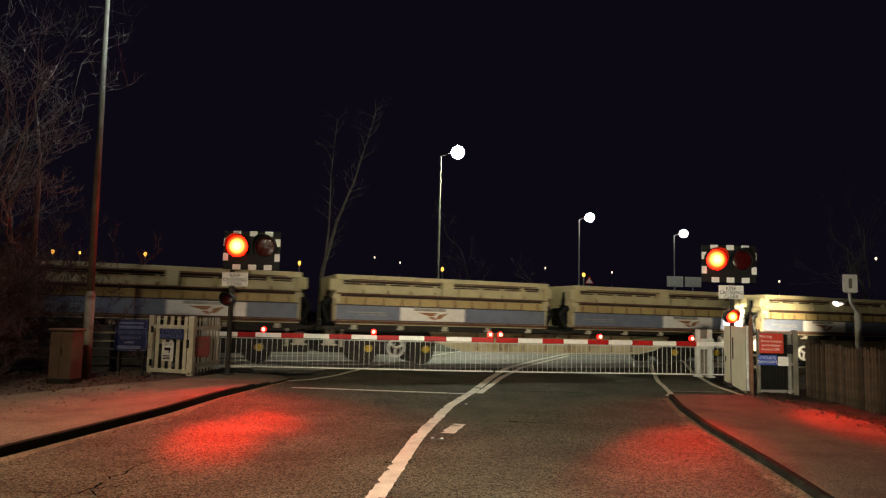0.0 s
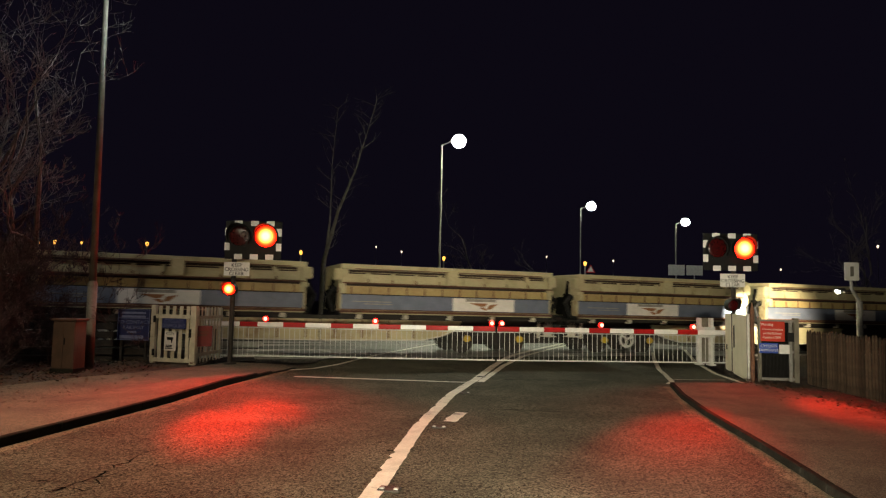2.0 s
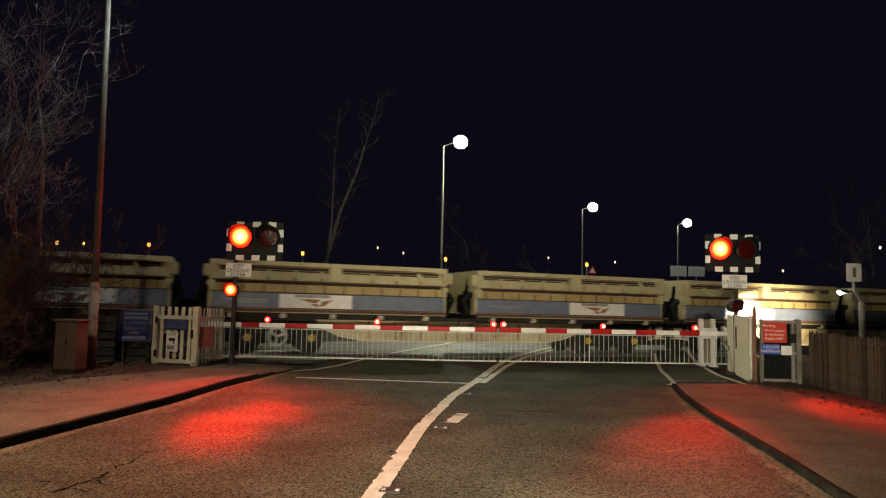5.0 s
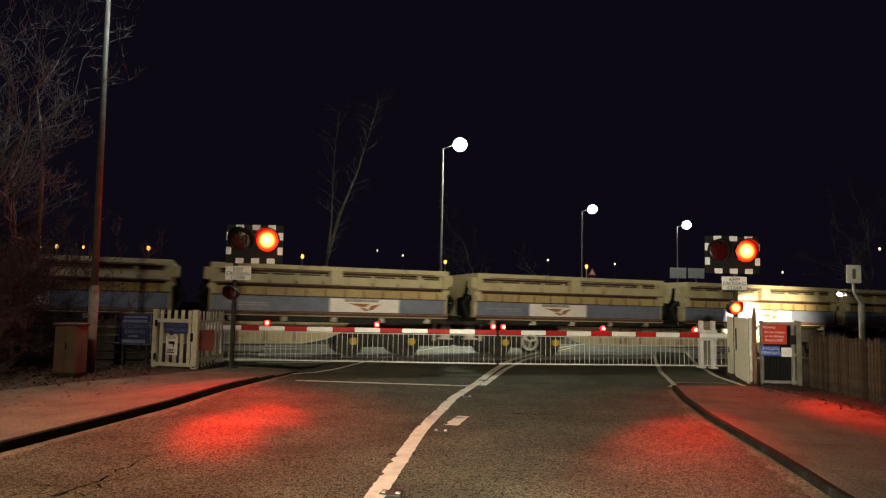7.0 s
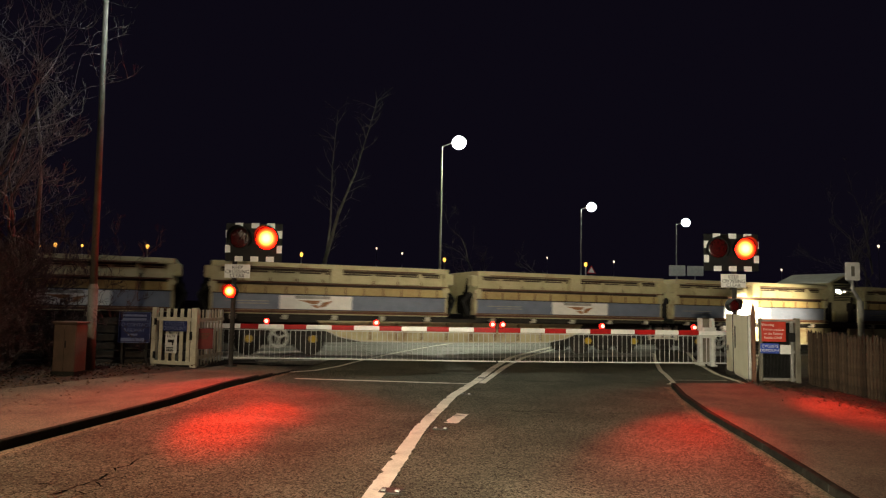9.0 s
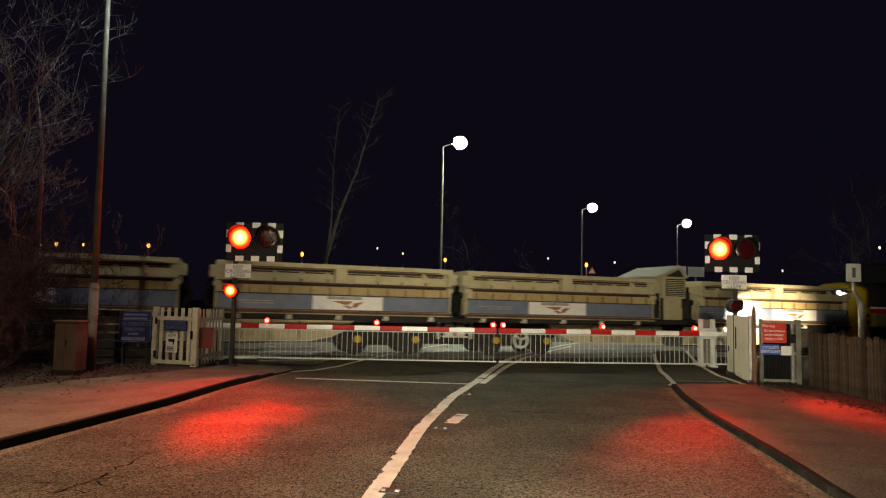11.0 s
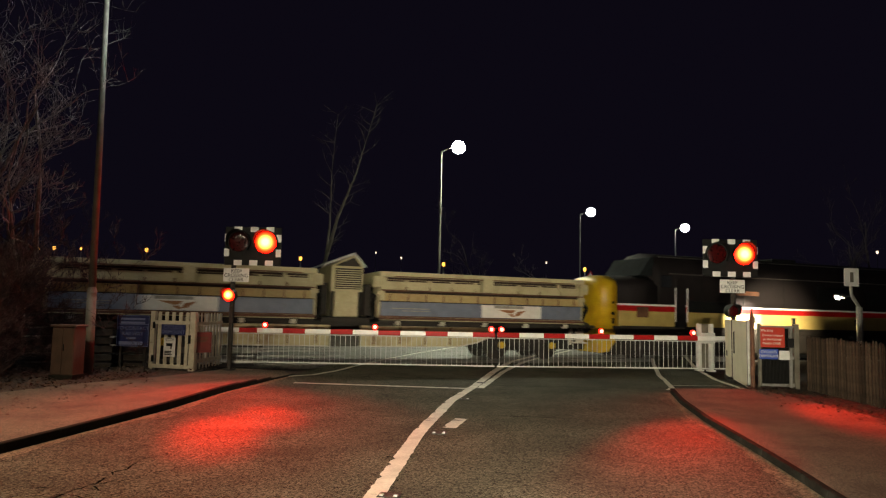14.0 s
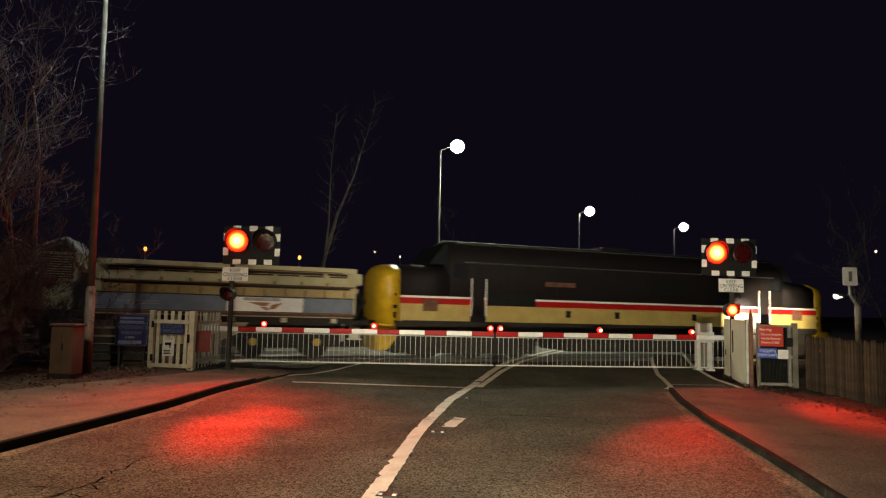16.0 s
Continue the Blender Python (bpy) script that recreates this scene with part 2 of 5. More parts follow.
def dome(bm, c, r, d, axis=(0, -1, 0), seg=20, rings=6):
    """A shallow lens of radius r that bulges by d along axis."""
    q = Vector(axis).to_track_quat("Z", "Y").to_matrix().to_4x4()
    m = Matrix.Translation(c) @ q
    last = None
    for k in range(rings + 1):
        a = math.pi / 2 * k / rings
        ring = [bm.verts.new(m @ Vector((r * math.cos(a) * math.cos(t), r * math.cos(a) * math.sin(t), d * math.sin(a))))
                for t in [2 * math.pi * i / seg for i in range(seg)]] if k < rings else [bm.verts.new(m @ Vector((0, 0, d)))]
        if last:
            for i in range(seg):
                j = (i + 1) % seg
                bm.faces.new((last[i], last[j], ring[j], ring[i]) if len(ring) > 1 else (last[i], last[j], ring[0]))
        else:
            bm.faces.new(list(reversed(ring)))
        last = ring
    return bm


def slab(bm, pts, z0, z1):
    """A solid with the outline pts between two heights."""
    lo = [bm.verts.new((x, y, z0)) for x, y in pts]
    hi = [bm.verts.new((x, y, z1)) for x, y in pts]
    bm.faces.new(hi), bm.faces.new(list(reversed(lo)))
    for i in range(len(pts)):
        j = (i + 1) % len(pts)
        bm.faces.new((lo[i], lo[j], hi[j], hi[i]))
    bmesh.ops.recalc_face_normals(bm, faces=bm.faces[:])
    return bm


def hull(bm, sections):
    """Skin through rings of equal length, closed at both ends."""
    rings = [[bm.verts.new(p) for p in ring] for ring in sections]
    for a, b in zip(rings, rings[1:]):
        for i in range(len(a)):
            j = (i + 1) % len(a)
            bm.faces.new((a[i], a[j], b[j], b[i]))
    bm.faces.new(list(reversed(rings[0]))), bm.faces.new(rings[-1])
    bmesh.ops.recalc_face_normals(bm, faces=bm.faces[:])
    return bm


def mesh_of(name, bm, material, smooth=False):
    me = bpy.data.meshes.new(name)
    if smooth:
        for f in bm.faces:
            f.smooth = True
    bm.to_mesh(me)
    bm.free()
    me.materials.append(material)
    return me


def part(name, bm, material, parent=None, label="", smooth=False):
    ob = new(name, mesh_of(name, bm, material, smooth))
    ob.parent = parent
    return tagged(ob, label)


def share(name, me, m, parent):
    ob = new(name, me)
    ob.parent = parent
    ob.matrix_basis = m
    return ob


def thing(name, m, label, category, group="", kind=""):
    ob = new(name)
    ob.matrix_basis = m
    return tagged(ob, label, category, group, kind)


def B():
    return bmesh.new()


def plate(name, parent, c, w, h, material, d=0.02, label="", turn=0.0):
    """An upright board whose face looks along -y."""
    return part(name, box(B(), c, (w, d, h), turn, 0.004), material, parent, label)


def writing(text, parent, c, size, material, turn=0.0):
    cu = bpy.data.curves.new("lettering", "FONT")
    cu.body, cu.size, cu.align_x, cu.align_y, cu.extrude = text, size, "CENTER", "CENTER", 0.002
    cu.materials.append(material)
    ob = new("lettering", cu)
    ob.parent = parent
    ob.matrix_basis = Matrix.Translation(c) @ Matrix.Rotation(turn, 4, "Z") @ Matrix.Rotation(math.pi / 2, 4, "X")
    return ob


def bars(parent, c, w, rows, h, material, seed=1):
    """Unreadable writing as plain strokes, row under row."""
    rnd = random.Random(seed)
    for k in range(rows):
        ww = w * rnd.uniform(0.7, 1.0)
        part("text_bar", box(B(), (c[0] - (w - ww) / 2, c[1], c[2] - k * h * 1.8), (ww, 0.006, h)), material, parent)


# ---- ground ----
KERB_L = [(-6.9, -8.0), (-5.8, 0.0), (-4.73, 7.51), (-4.42, 9.39), (-4.2, 10.83), (-4.03, 12.94), (-3.66, 15.2), (-3.4, 16.4)]
KERB_R = [(2.0, -8.0), (2.85, 0.0), (3.59, 6.42), (3.69, 7.07), (3.85, 8.27), (4.13, 10.73), (4.45, 12.7), (4.86, 14.5)]
NEAR = 21.44  # where the train's near side crosses x = 0
ANG = radians(18.945)
AX, AY = Vector((math.cos(ANG), math.sin(ANG))), Vector((-math.sin(ANG), math.cos(ANG)))


def kerb_drop(x, y):
    """How far the footway lies under its full height: it dips to meet the crossing, and is lower on the east side."""
    f = min(1.0, max(0.0, (y - 13.2) / 3.2)) if x < 0 else 0.0
    return 0.10 * f * f * (3 - 2 * f) + (0.03 if x > 0 else 0.0)


def on_track(s, w):
    p = Vector((0, NEAR)) + AX * s + AY * w
    return (p.x, p.y)


def structure(name, bm, material, label, category):
    return tagged(part(name, bm, material), label, category, kind="structure")


def ground():
    bm = B()
    bmesh.ops.create_grid(bm, x_segments=60, y_segments=60, size=400)
    for v in bm.verts:
        v.co.z = -0.16
    structure("ground", bm, M["soil"], "dark bare earth and leaf litter", "ground")
    bm = slab(B(), KERB_L + [(-3.3, 17.0), (-3.1, 20.0), (-1.2, 31.0), (4.5, 60.0), (14, 100), (28, 100), (17, 60), (10.0, 32.0), (7.2, 22.0), (6.6, 20.0),
                             (6.5, 17.5), (5.6, 15.2)] + KERB_R[::-1], -0.25, 0.0)
    structure("road", bm, M["asphalt"], "worn grey asphalt road with cracks", "road")


def kerb_run(name, line, out, label):
    """Kerb stones end to end along a line, on the side out."""
    host = tagged(thing(name, Matrix(), label, "kerb"), kind="structure")
    pts = [Vector(p) for p in line]
    me = mesh_of("kerb_stone", box(B(), (0, 0, 0), (0.90, 0.09, 0.30), 0, 0.018), M["kerb"])
    for a, b in zip(pts, pts[1:]):
        d = b - a
        n = max(1, round(d.length / 0.91))
        for k in range(n):
            c = a + d * ((k + 0.5) / n)
            side = Vector((-d.y, d.x)).normalized() * out * 0.045
            z = -0.03 - kerb_drop(c.x, c.y)
            share("kerb_stone", me, Matrix.Translation((c.x + side.x, c.y + side.y, z)) @ Matrix.Rotation(math.atan2(d.y, d.x), 4, "Z")
                  @ Matrix.Diagonal((d.length / n / 0.905, 1, 1, 1)), host)


def pavements():
    inner = [(x - 0.087, y) for x, y in KERB_L]
    bm = slab(B(), inner + [(-3.9, 17.3), (-5.3, 17.6), (-5.7, 16.6), (-6.0, 15.2), (-6.6, 13.2), (-7.4, 11.4), (-8.6, 8.0), (-9.5, 0.0), (-10.5, -8.0)],
              -0.25, 0.115)
    for v in bm.verts:
        if v.co.z > 0:
            v.co.z -= kerb_drop(v.co.x, v.co.y)
    structure("pavement_west", bm, M["pavement"], "grey tarmac footway beside the road", "pavement")
    inner = [(x + 0.087, y) for x, y in KERB_R]
    structure("pavement_east", slab(B(), inner + [(6.75, 14.75), (6.95, 13.0), (7.0, 8.0), (6.9, 0.0), (6.5, -8.0)], -0.25, 0.085), M["pavement"],
              "grey tarmac footway by the timber fence", "pavement")
    structure("footway_crossing", slab(B(), [(5.1, 14.75), (6.85, 14.75), (7.05, 17.3), (7.75, 20.5), (9.4, 26.4), (8.3, 26.6), (6.85, 21.9), (5.85, 18.2)], -0.2, 0.006),
              M["asphalt"], "flush tarmac footway over the railway", "pavement")
    kerb_run("kerb_west", KERB_L, 1, "dark concrete kerb stones along the footway")
    kerb_run("kerb_east", KERB_R, -1, "dark concrete kerb stones along the footway")


def ribbon(name, pts, w, label, z=0.004):
    """A painted line of width w along pts, with worn, slightly ragged edges."""
    bm, last = B(), None
    rnd = random.Random(len(pts) * 7 + 1)
    P = []
    for a, b in zip(pts, pts[1:]):
        a, b = Vector(a), Vector(b)
        n = max(1, round((b - a).length / 0.09))
        P += [a + (b - a) * (k / n) for k in range(n)]
    P.append(Vector(pts[-1]))
    for i, p in enumerate(P):
        d = (P[min(i + 1, len(P) - 1)] - P[max(i - 1, 0)]).normalized()
        nrm = Vector((-d.y, d.x)) * w / 2
        e0, e1 = rnd.uniform(0.86, 1.06), rnd.uniform(0.86, 1.06)
        if rnd.random() < 0.08:
            e0 *= 0.62
        cur = [bm.verts.new((p.x + nrm.x * e0, p.y + nrm.y * e0, z)), bm.verts.new((p.x - nrm.x * e1, p.y - nrm.y * e1, z))]
        if last:
            bm.faces.new((last[1], cur[1], cur[0], last[0]))
        last = cur
    return tagged(part(name, bm, M["paint"]), label, "road marking", kind="structure")


def gutter_grit():
    """Pale grit swept against the kerbs, with a ragged edge towards the lane."""
    rnd = random.Random(21)
    host = tagged(thing("gutter_grit", Matrix(), "pale grit swept into the gutter along the kerb", "grit"), kind="structure")
    for line, inward in ((KERB_L[1:], 1), (KERB_R[1:], -1)):
        for wide, z, m in ((0.34, 0.004, "thin_dust"), (0.20, 0.008, "dust")):
            bm, last = B(), None
            for (x0, y0), (x1, y1) in zip(line, line[1:]):
                n = max(2, round(math.hypot(x1 - x0, y1 - y0) / 0.12))
                for k in range(n):
                    x, y = x0 + (x1 - x0) * k / n, y0 + (y1 - y0) * k / n
                    w = wide * (0.75 + 0.25 * math.sin(y * 1.7 + wide * 9)) * rnd.uniform(0.75, 1.2)
                    cur = [bm.verts.new((x + inward * 0.005, y, z)), bm.verts.new((x + inward * w, y, z))]
                    if last:
                        bm.faces.new((last[0], last[1], cur[1], cur[0]) if inward > 0 else (last[1], last[0], cur[0], cur[1]))
                    last = cur
            part("grit_band", bm, M[m], host)


def markings():
    ribbon("centre_line", [(-0.85, 3.0), (-0.56, 6.1), (-0.24, 9.41), (0.24, 12.53), (0.81, 15.0), (1.4, 18.0), (2.2, 21.5), (3.55, 25.0), (5.0, 28.4), (7.4, 33.0), (10.6, 39.0)], 0.185, "worn solid white centre line", 0.009)
    ribbon("centre_line", [(0.88, 14.5), (1.72, 18.3), (2.64, 21.6), (4.0, 25.0), (5.4, 28.3)], 0.15, "worn solid white centre line", 0.009)
    ribbon("centre_dash", [(0.16, 9.75), (0.36, 10.55)], 0.2, "short white dash beside the centre line")
    ribbon("stop_line", [(-3.1, 14.82), (0.72, 14.4)], 0.16, "worn white stop line across the lane")
    ribbon("edge_line", [(-3.55, 16.0), (-3.0, 16.5), (-2.6, 17.6), (-2.2, 19.6), (-1.6, 22.0), (-0.5, 25.6), (0.9, 29.5), (2.8, 34.0)], 0.12, "white line at the road edge", 0.009)
    ribbon("edge_line", [(4.95, 14.9), (5.18, 15.3), (5.5, 16.7), (5.81, 18.2), (6.84, 21.94), (7.6, 24.5)], 0.12, "white line at the road edge", 0.01)
    ribbon("edge_line", [(6.72, 14.85), (6.93, 17.26), (7.66, 20.53), (9.42, 26.4)], 0.12, "white line along the footway", 0.012)
    ribbon("give_way_bar", [(5.3, 15.75), (6.6, 15.85)], 0.06, "thin white bar across the footway", 0.012)


def road_wear():
    """Tar seams and cracks as thin dark strips let into the surface, and reflecting road studs."""
    host = tagged(thing("road_cracks", Matrix(), "dark cracks and tar seams in the asphalt", "crack"), kind="structure")
    rnd = random.Random(3)
    for pts, w in (([(-3.45, 5.6), (-3.27, 6.09), (-3.17, 6.42), (-3.16, 6.78), (-3.12, 7.51), (-3.0, 7.75)], 0.022),
                   ([(-3.27, 6.09), (-3.05, 6.02), (-2.95, 6.2), (-3.17, 6.42)], 0.018), ([(-3.17, 6.42), (-2.9, 6.62), (-2.7, 6.95), (-2.55, 7.3)], 0.012), ([(-2.55, 7.55), (-2.42, 8.0), (-2.2, 8.2)], 0.012),
                   ([(-3.7, 6.3), (-3.27, 6.3)], 0.014), ([(-3.4, 11.0), (-1.8, 11.1), (-0.6, 11.35)], 0.018), ([(0.2, 10.95), (2.2, 10.8), (4.0, 10.9)], 0.03),
                   ([(-2.6, 16.4), (0.9, 16.2), (5.2, 16.7)], 0.03), ([(1.2, 15.05), (3.2, 15.1), (5.05, 15.2)], 0.035),
                   *(([(lx - 0.12, ly - 0.02), (lx + 0.12, ly + 0.03)], 0.035) for lx, ly in ((-0.49, 6.8), (-0.39, 7.85), (-0.29, 8.9), (-0.12, 10.2), (0.03, 11.15), (0.2, 12.25), (0.42, 13.3)))):
        fine_pts = []
        for p, q in zip(pts, pts[1:]):
            for k in range(6):
                f = k / 6
                fine_pts.append((p[0] + (q[0] - p[0]) * f + rnd.uniform(-0.05, 0.05), p[1] + (q[1] - p[1]) * f + rnd.uniform(-0.03, 0.03)))
        fine_pts.append(pts[-1])
        bm, last = B(), None
        P = [Vector(p) for p in fine_pts]
        for i, p in enumerate(P):
            d = (P[min(i + 1, len(P) - 1)] - P[max(i - 1, 0)]).normalized()
            nrm = Vector((-d.y, d.x)) * w * rnd.choice((0.06, 0.2, 0.45, 0.7))
            cur = [bm.verts.new((p.x + nrm.x, p.y + nrm.y, 0.006)), bm.verts.new((p.x - nrm.x, p.y - nrm.y, 0.006))]
            if last:
                bm.faces.new((last[1], cur[1], cur[0], last[0]))
            last = cur
        part("crack", bm, M["tar"], host)
    first_stud = None
    for x, y in ((-0.42, 6.25), (0.02, 9.3), (0.48, 12.75), (0.95, 15.5)):
        m = Matrix.Translation((x, y, 0)) @ Matrix.Rotation(radians(-9), 4, "Z")
        if first_stud:
            copy_thing(first_stud, m)
            continue
        first_stud = thing("road_stud", m, "reflecting road stud in an iron casting", "road stud", "road studs")
        part("casting", box(B(), (0, 0, 0.006), (0.20, 0.16, 0.016), 0, 0.006), M["wagon_dark"], first_stud)
        for sx in (-0.065, 0.065):
            part("reflector", box(B(), (sx, -0.02, 0.018), (0.04, 0.05, 0.018), 0, 0.006), M["galv"], first_stud, "pale glass reflector")


def incline(bm):
    """The line falls gently to the east."""
    for v in bm.verts:
        v.co.z -= 0.00733 * (Vector((v.co.x, v.co.y - NEAR)).dot(AX))


def railway():
    bm = slab(B(), [on_track(-70, -0.6), on_track(70, -0.6), on_track(70, 8.5), on_track(-70, 8.5)], -0.3, -0.12)
    incline(bm)
    structure("ballast_bed", bm, M["ballast"], "grey stone ballast under the railway", "ballast")
    bed = slab(B(), [on_track(-5.6, -0.9), on_track(10.6, -0.9), on_track(11.7, 7.4), on_track(-4.0, 7.4)], -0.118, -0.012)
    bed = structure("crossing_deck", bed, M["ballast"], "flush pale concrete crossing panels between the rails", "crossing deck")
    for w0, w1 in ((-0.85, 0.56), (0.70, 2.0), (2.14, 4.33), (4.47, 5.77), (5.91, 7.3)):
        me = mesh_of("crossing_panel", box(B(), (0, 0, -0.05), (1.67, w1 - w0 - 0.02, 0.106), 0, 0.008), M["rubber"])
        for k in range(10):
            p = on_track(-4.7 + k * 1.70 + 0.06 * (w0 + w1), (w0 + w1) / 2)
            share("crossing_panel", me, Matrix.Translation((p[0], p[1], 0)) @ Matrix.Rotation(ANG, 4, "Z"), bed)
    host = tagged(thing("rail_track", Matrix(), "steel rails across the road", "rail"), kind="structure")
    for w in (0.63, 2.07, 4.4, 5.84):
        bm = slab(B(), [on_track(-70, w - 0.035), on_track(70, w - 0.035), on_track(70, w + 0.035), on_track(-70, w + 0.035)], -0.15, 0.006)
        incline(bm)
        part("rail", bm, M["steel"], host)


ground(), pavements(), gutter_grit(), markings(), railway(), road_wear()

# ---- barriers ----


def barrier(pivot, tip, edges, lamps, up, name="barrier"):
    """A lifting barrier, lowered: pedestal, banded boom with lamps, hanging skirt of bars. edges: red bands, from the tip, in metres."""
    a, b = Vector(pivot), Vector(tip)
    d = b - a
    L, turn = d.length, math.atan2(d.y, d.x)
    host = thing(name, Matrix.Translation((a.x, a.y, 0)) @ Matrix.Rotation(turn, 4, "Z"),
                 "lowered red and white level crossing barrier with a barred skirt", "barrier", "crossing barriers")
    z, sg = 0.95, 1 if d.x > 0 else -1
    for x, y in ((up, 0.2), (up + 0.3, 0.32)):
        part("pedestal_upright", box(box(B(), (x, y * sg, 0.68), (0.10, 0.14, 1.36), 0, 0.015), (x, y * sg, 0.02), (0.20, 0.22, 0.05), 0, 0.01), M["white"], host, "white steel upright")
    part("machine_box", box(B(), (up + 0.1, 0.36 * sg, 0.7), (0.42, 0.2, 1.3), 0, 0.03), M["pole"], host, "dull grey machine box")
    part("pivot_plate", box(B(), (up + 0.13, 0.1 * sg, z), (0.4, 0.06, 0.3), 0, 0.015), M["white"], host)
    part("boom", box(B(), (L / 2, 0, z), (L, 0.09, 0.125), 0, 0.02), M["reflect"], host, "white boom")
    for x0, x1 in edges:
        part("red_band", box(B(), (L - (x0 + x1) / 2, 0, z), (x1 - x0, 0.098, 0.133), 0, 0.02), M["red"], host, "red reflective band")
    part("bottom_rail", box(B(), (L / 2, 0, 0.10), (L, 0.03, 0.035), 0, 0.006), M["white"], host)
    part("top_rail", box(B(), (L / 2, 0, 0.86), (L, 0.03, 0.02), 0, 0.004), M["white"], host)
    me = mesh_of("skirt_bar", tube(B(), (0, 0, 0.11), (0, 0, 0.87), 0.008, seg=6), M["white"])
    n = round(L / 0.138)
    for k in range(n):
        share("skirt_bar", me, Matrix.Translation(((k + 0.5) * L / n, 0, 0)), host)
    for x in lamps:
        holder = part("boom_lamp", tube(B(), (L - x, -0.005 * sg, z + 0.07), (L - x, -0.005 * sg, z + 0.12), 0.03), M["black"], host)
        part("lamp_lens", dome(dome(B(), (L - x, -0.02, z + 0.15), 0.075, 0.05), (L - x, -0.018, z + 0.15), 0.075, 0.045, (0, 1, 0)), M["red_small"], holder,
             "glowing red lens", True)
        part("lamp_core", dome(B(), (L - x, -0.052 * sg, z + 0.15), 0.05, 0.035, (0, -sg, 0)), M["small_core"], holder, "bright lamp core", True)
    return host


BANDS = [(k * 1.29, k * 1.29 + 0.62) for k in range(5)]
barrier((-6.35, 18.58), (1.52, 18.82), BANDS + [(6.45, 6.95)], (0.1, 3.28, 6.25), 0.0)
barrier((8.45, 19.62), (1.58, 18.83), BANDS, (0.12, 2.95, 5.65), 0.62)

# ---- road signals ----
BULBS = {"left": [], "right": [], "west": [], "east": []}


def hooded(parent, c, r, key, lens_r):
    """A lamp: round casing, hood, dark lens, and the lit element behind it that comes forward while it shines."""
    x, y, z = c
    unit = part("lamp_unit", tube(B(), (x, y + 0.16, z), (x, y, z), r * 1.1, r * 1.15, 24), M["black"], parent)
    bm = B()
    n = 20
    for k in range(n):
        a0, a1 = [math.pi * (-0.22 + 1.44 * (k + j) / n) for j in (0, 1)]
        q = []
        for rr in (r * 1.1, r * 1.16):
            for a, yy in ((a0, 0.0), (a1, 0.0), (a1, -0.3 * (0.35 + 0.65 * max(0, math.sin(a1)))), (a0, -0.3 * (0.35 + 0.65 * max(0, math.sin(a0))))):
                q.append(bm.verts.new((x + rr * math.cos(a), y + yy, z + rr * math.sin(a))))
        bm.faces.new(q[:4]), bm.faces.new(q[7:3:-1]), bm.faces.new((q[2], q[6], q[7], q[3]))
    part("hood", bm, M["black"], unit, "black hood")
    part("dark_lens", dome(B(), (x, y - 0.004, z), lens_r, 0.03), M["lens_off"], unit, "unlit dark red lens", True)
    lit = part("lit_lens", dome(B(), (0, 0, 0), lens_r * 1.08, 0.07, rings=12), M["red_on"], unit, "glowing red lens", True)
    BULBS[key].append((lit, (x, y, z)))


def signal(m, post_x, low, low_key, sign_x):
    """Twin red road signal on a chequer-edged board, with a notice and a small side lamp under it. Origin: the ground under the board's centre."""
    host = thing("road_signal", m, "twin red flashing level crossing signal on a black board", "traffic signal", "crossing signals")
    part("post", tube(tube(B(), (post_x, 0.12, 0), (post_x, 0.12, 2.7), 0.06), (post_x, 0.12, 0), (post_x, 0.12, 0.05), 0.16), M["old_timber"], host, "dark painted steel post")
    part("bracket", box(B(), (post_x / 2, 0.16, 2.75), (abs(post_x) + 0.5, 0.06, 0.08), 0, 0.01), M["black"], host)
    zc = 3.1
    part("backboard", box(B(), (0, 0.06, zc), (1.42, 0.05, 0.96), 0, 0.02), M["black"], host, "black backing board")
    for x, z, w, h in [(-0.38, 0.42, 0.2, 0.13), (0.03, 0.42, 0.2, 0.13), (0.42, 0.42, 0.2, 0.13), (-0.36, -0.42, 0.2, 0.13), (0.03, -0.42, 0.2, 0.13), (0.42, -0.42, 0.2, 0.13),
                       (-0.645, 0.2, 0.13, 0.19), (-0.645, -0.17, 0.13, 0.19), (0.645, 0.2, 0.13, 0.19), (0.645, -0.17, 0.13, 0.19)]:
        plate("white_chequer", host, (x, 0.028, zc + z), w, h, M["reflect"], 0.012, "white reflective block")
    for x, key in ((-0.35, "left"), (0.33, "right")):
        hooded(host, (x, 0.02, zc + 0.1), 0.26, key, 0.25)
    sign = plate("notice", host, (sign_x, 0.03, 2.37), 0.64, 0.34, M["sign_white"], 0.015, "white notice plate with black lettering")
    for k, line in enumerate(("KEEP", "CROSSING", "CLEAR")):
        writing(line, sign, (sign_x, 0.019, 2.46 - k * 0.105), 0.125, M["black"])
    hooded(host, low, 0.15, low_key, 0.14)
    return host


signal(Matrix.Translation((-4.72, 17.0, 0)), -0.48, (-0.52, -0.02, 1.87), "west", -0.38)
signal(Matrix.Translation((7.46, 17.5, 0)), 0.10, (0.02, -0.02, 1.74), "east", 0.04)

# ---- west side: gate, signs, cabinet, lamp post ----


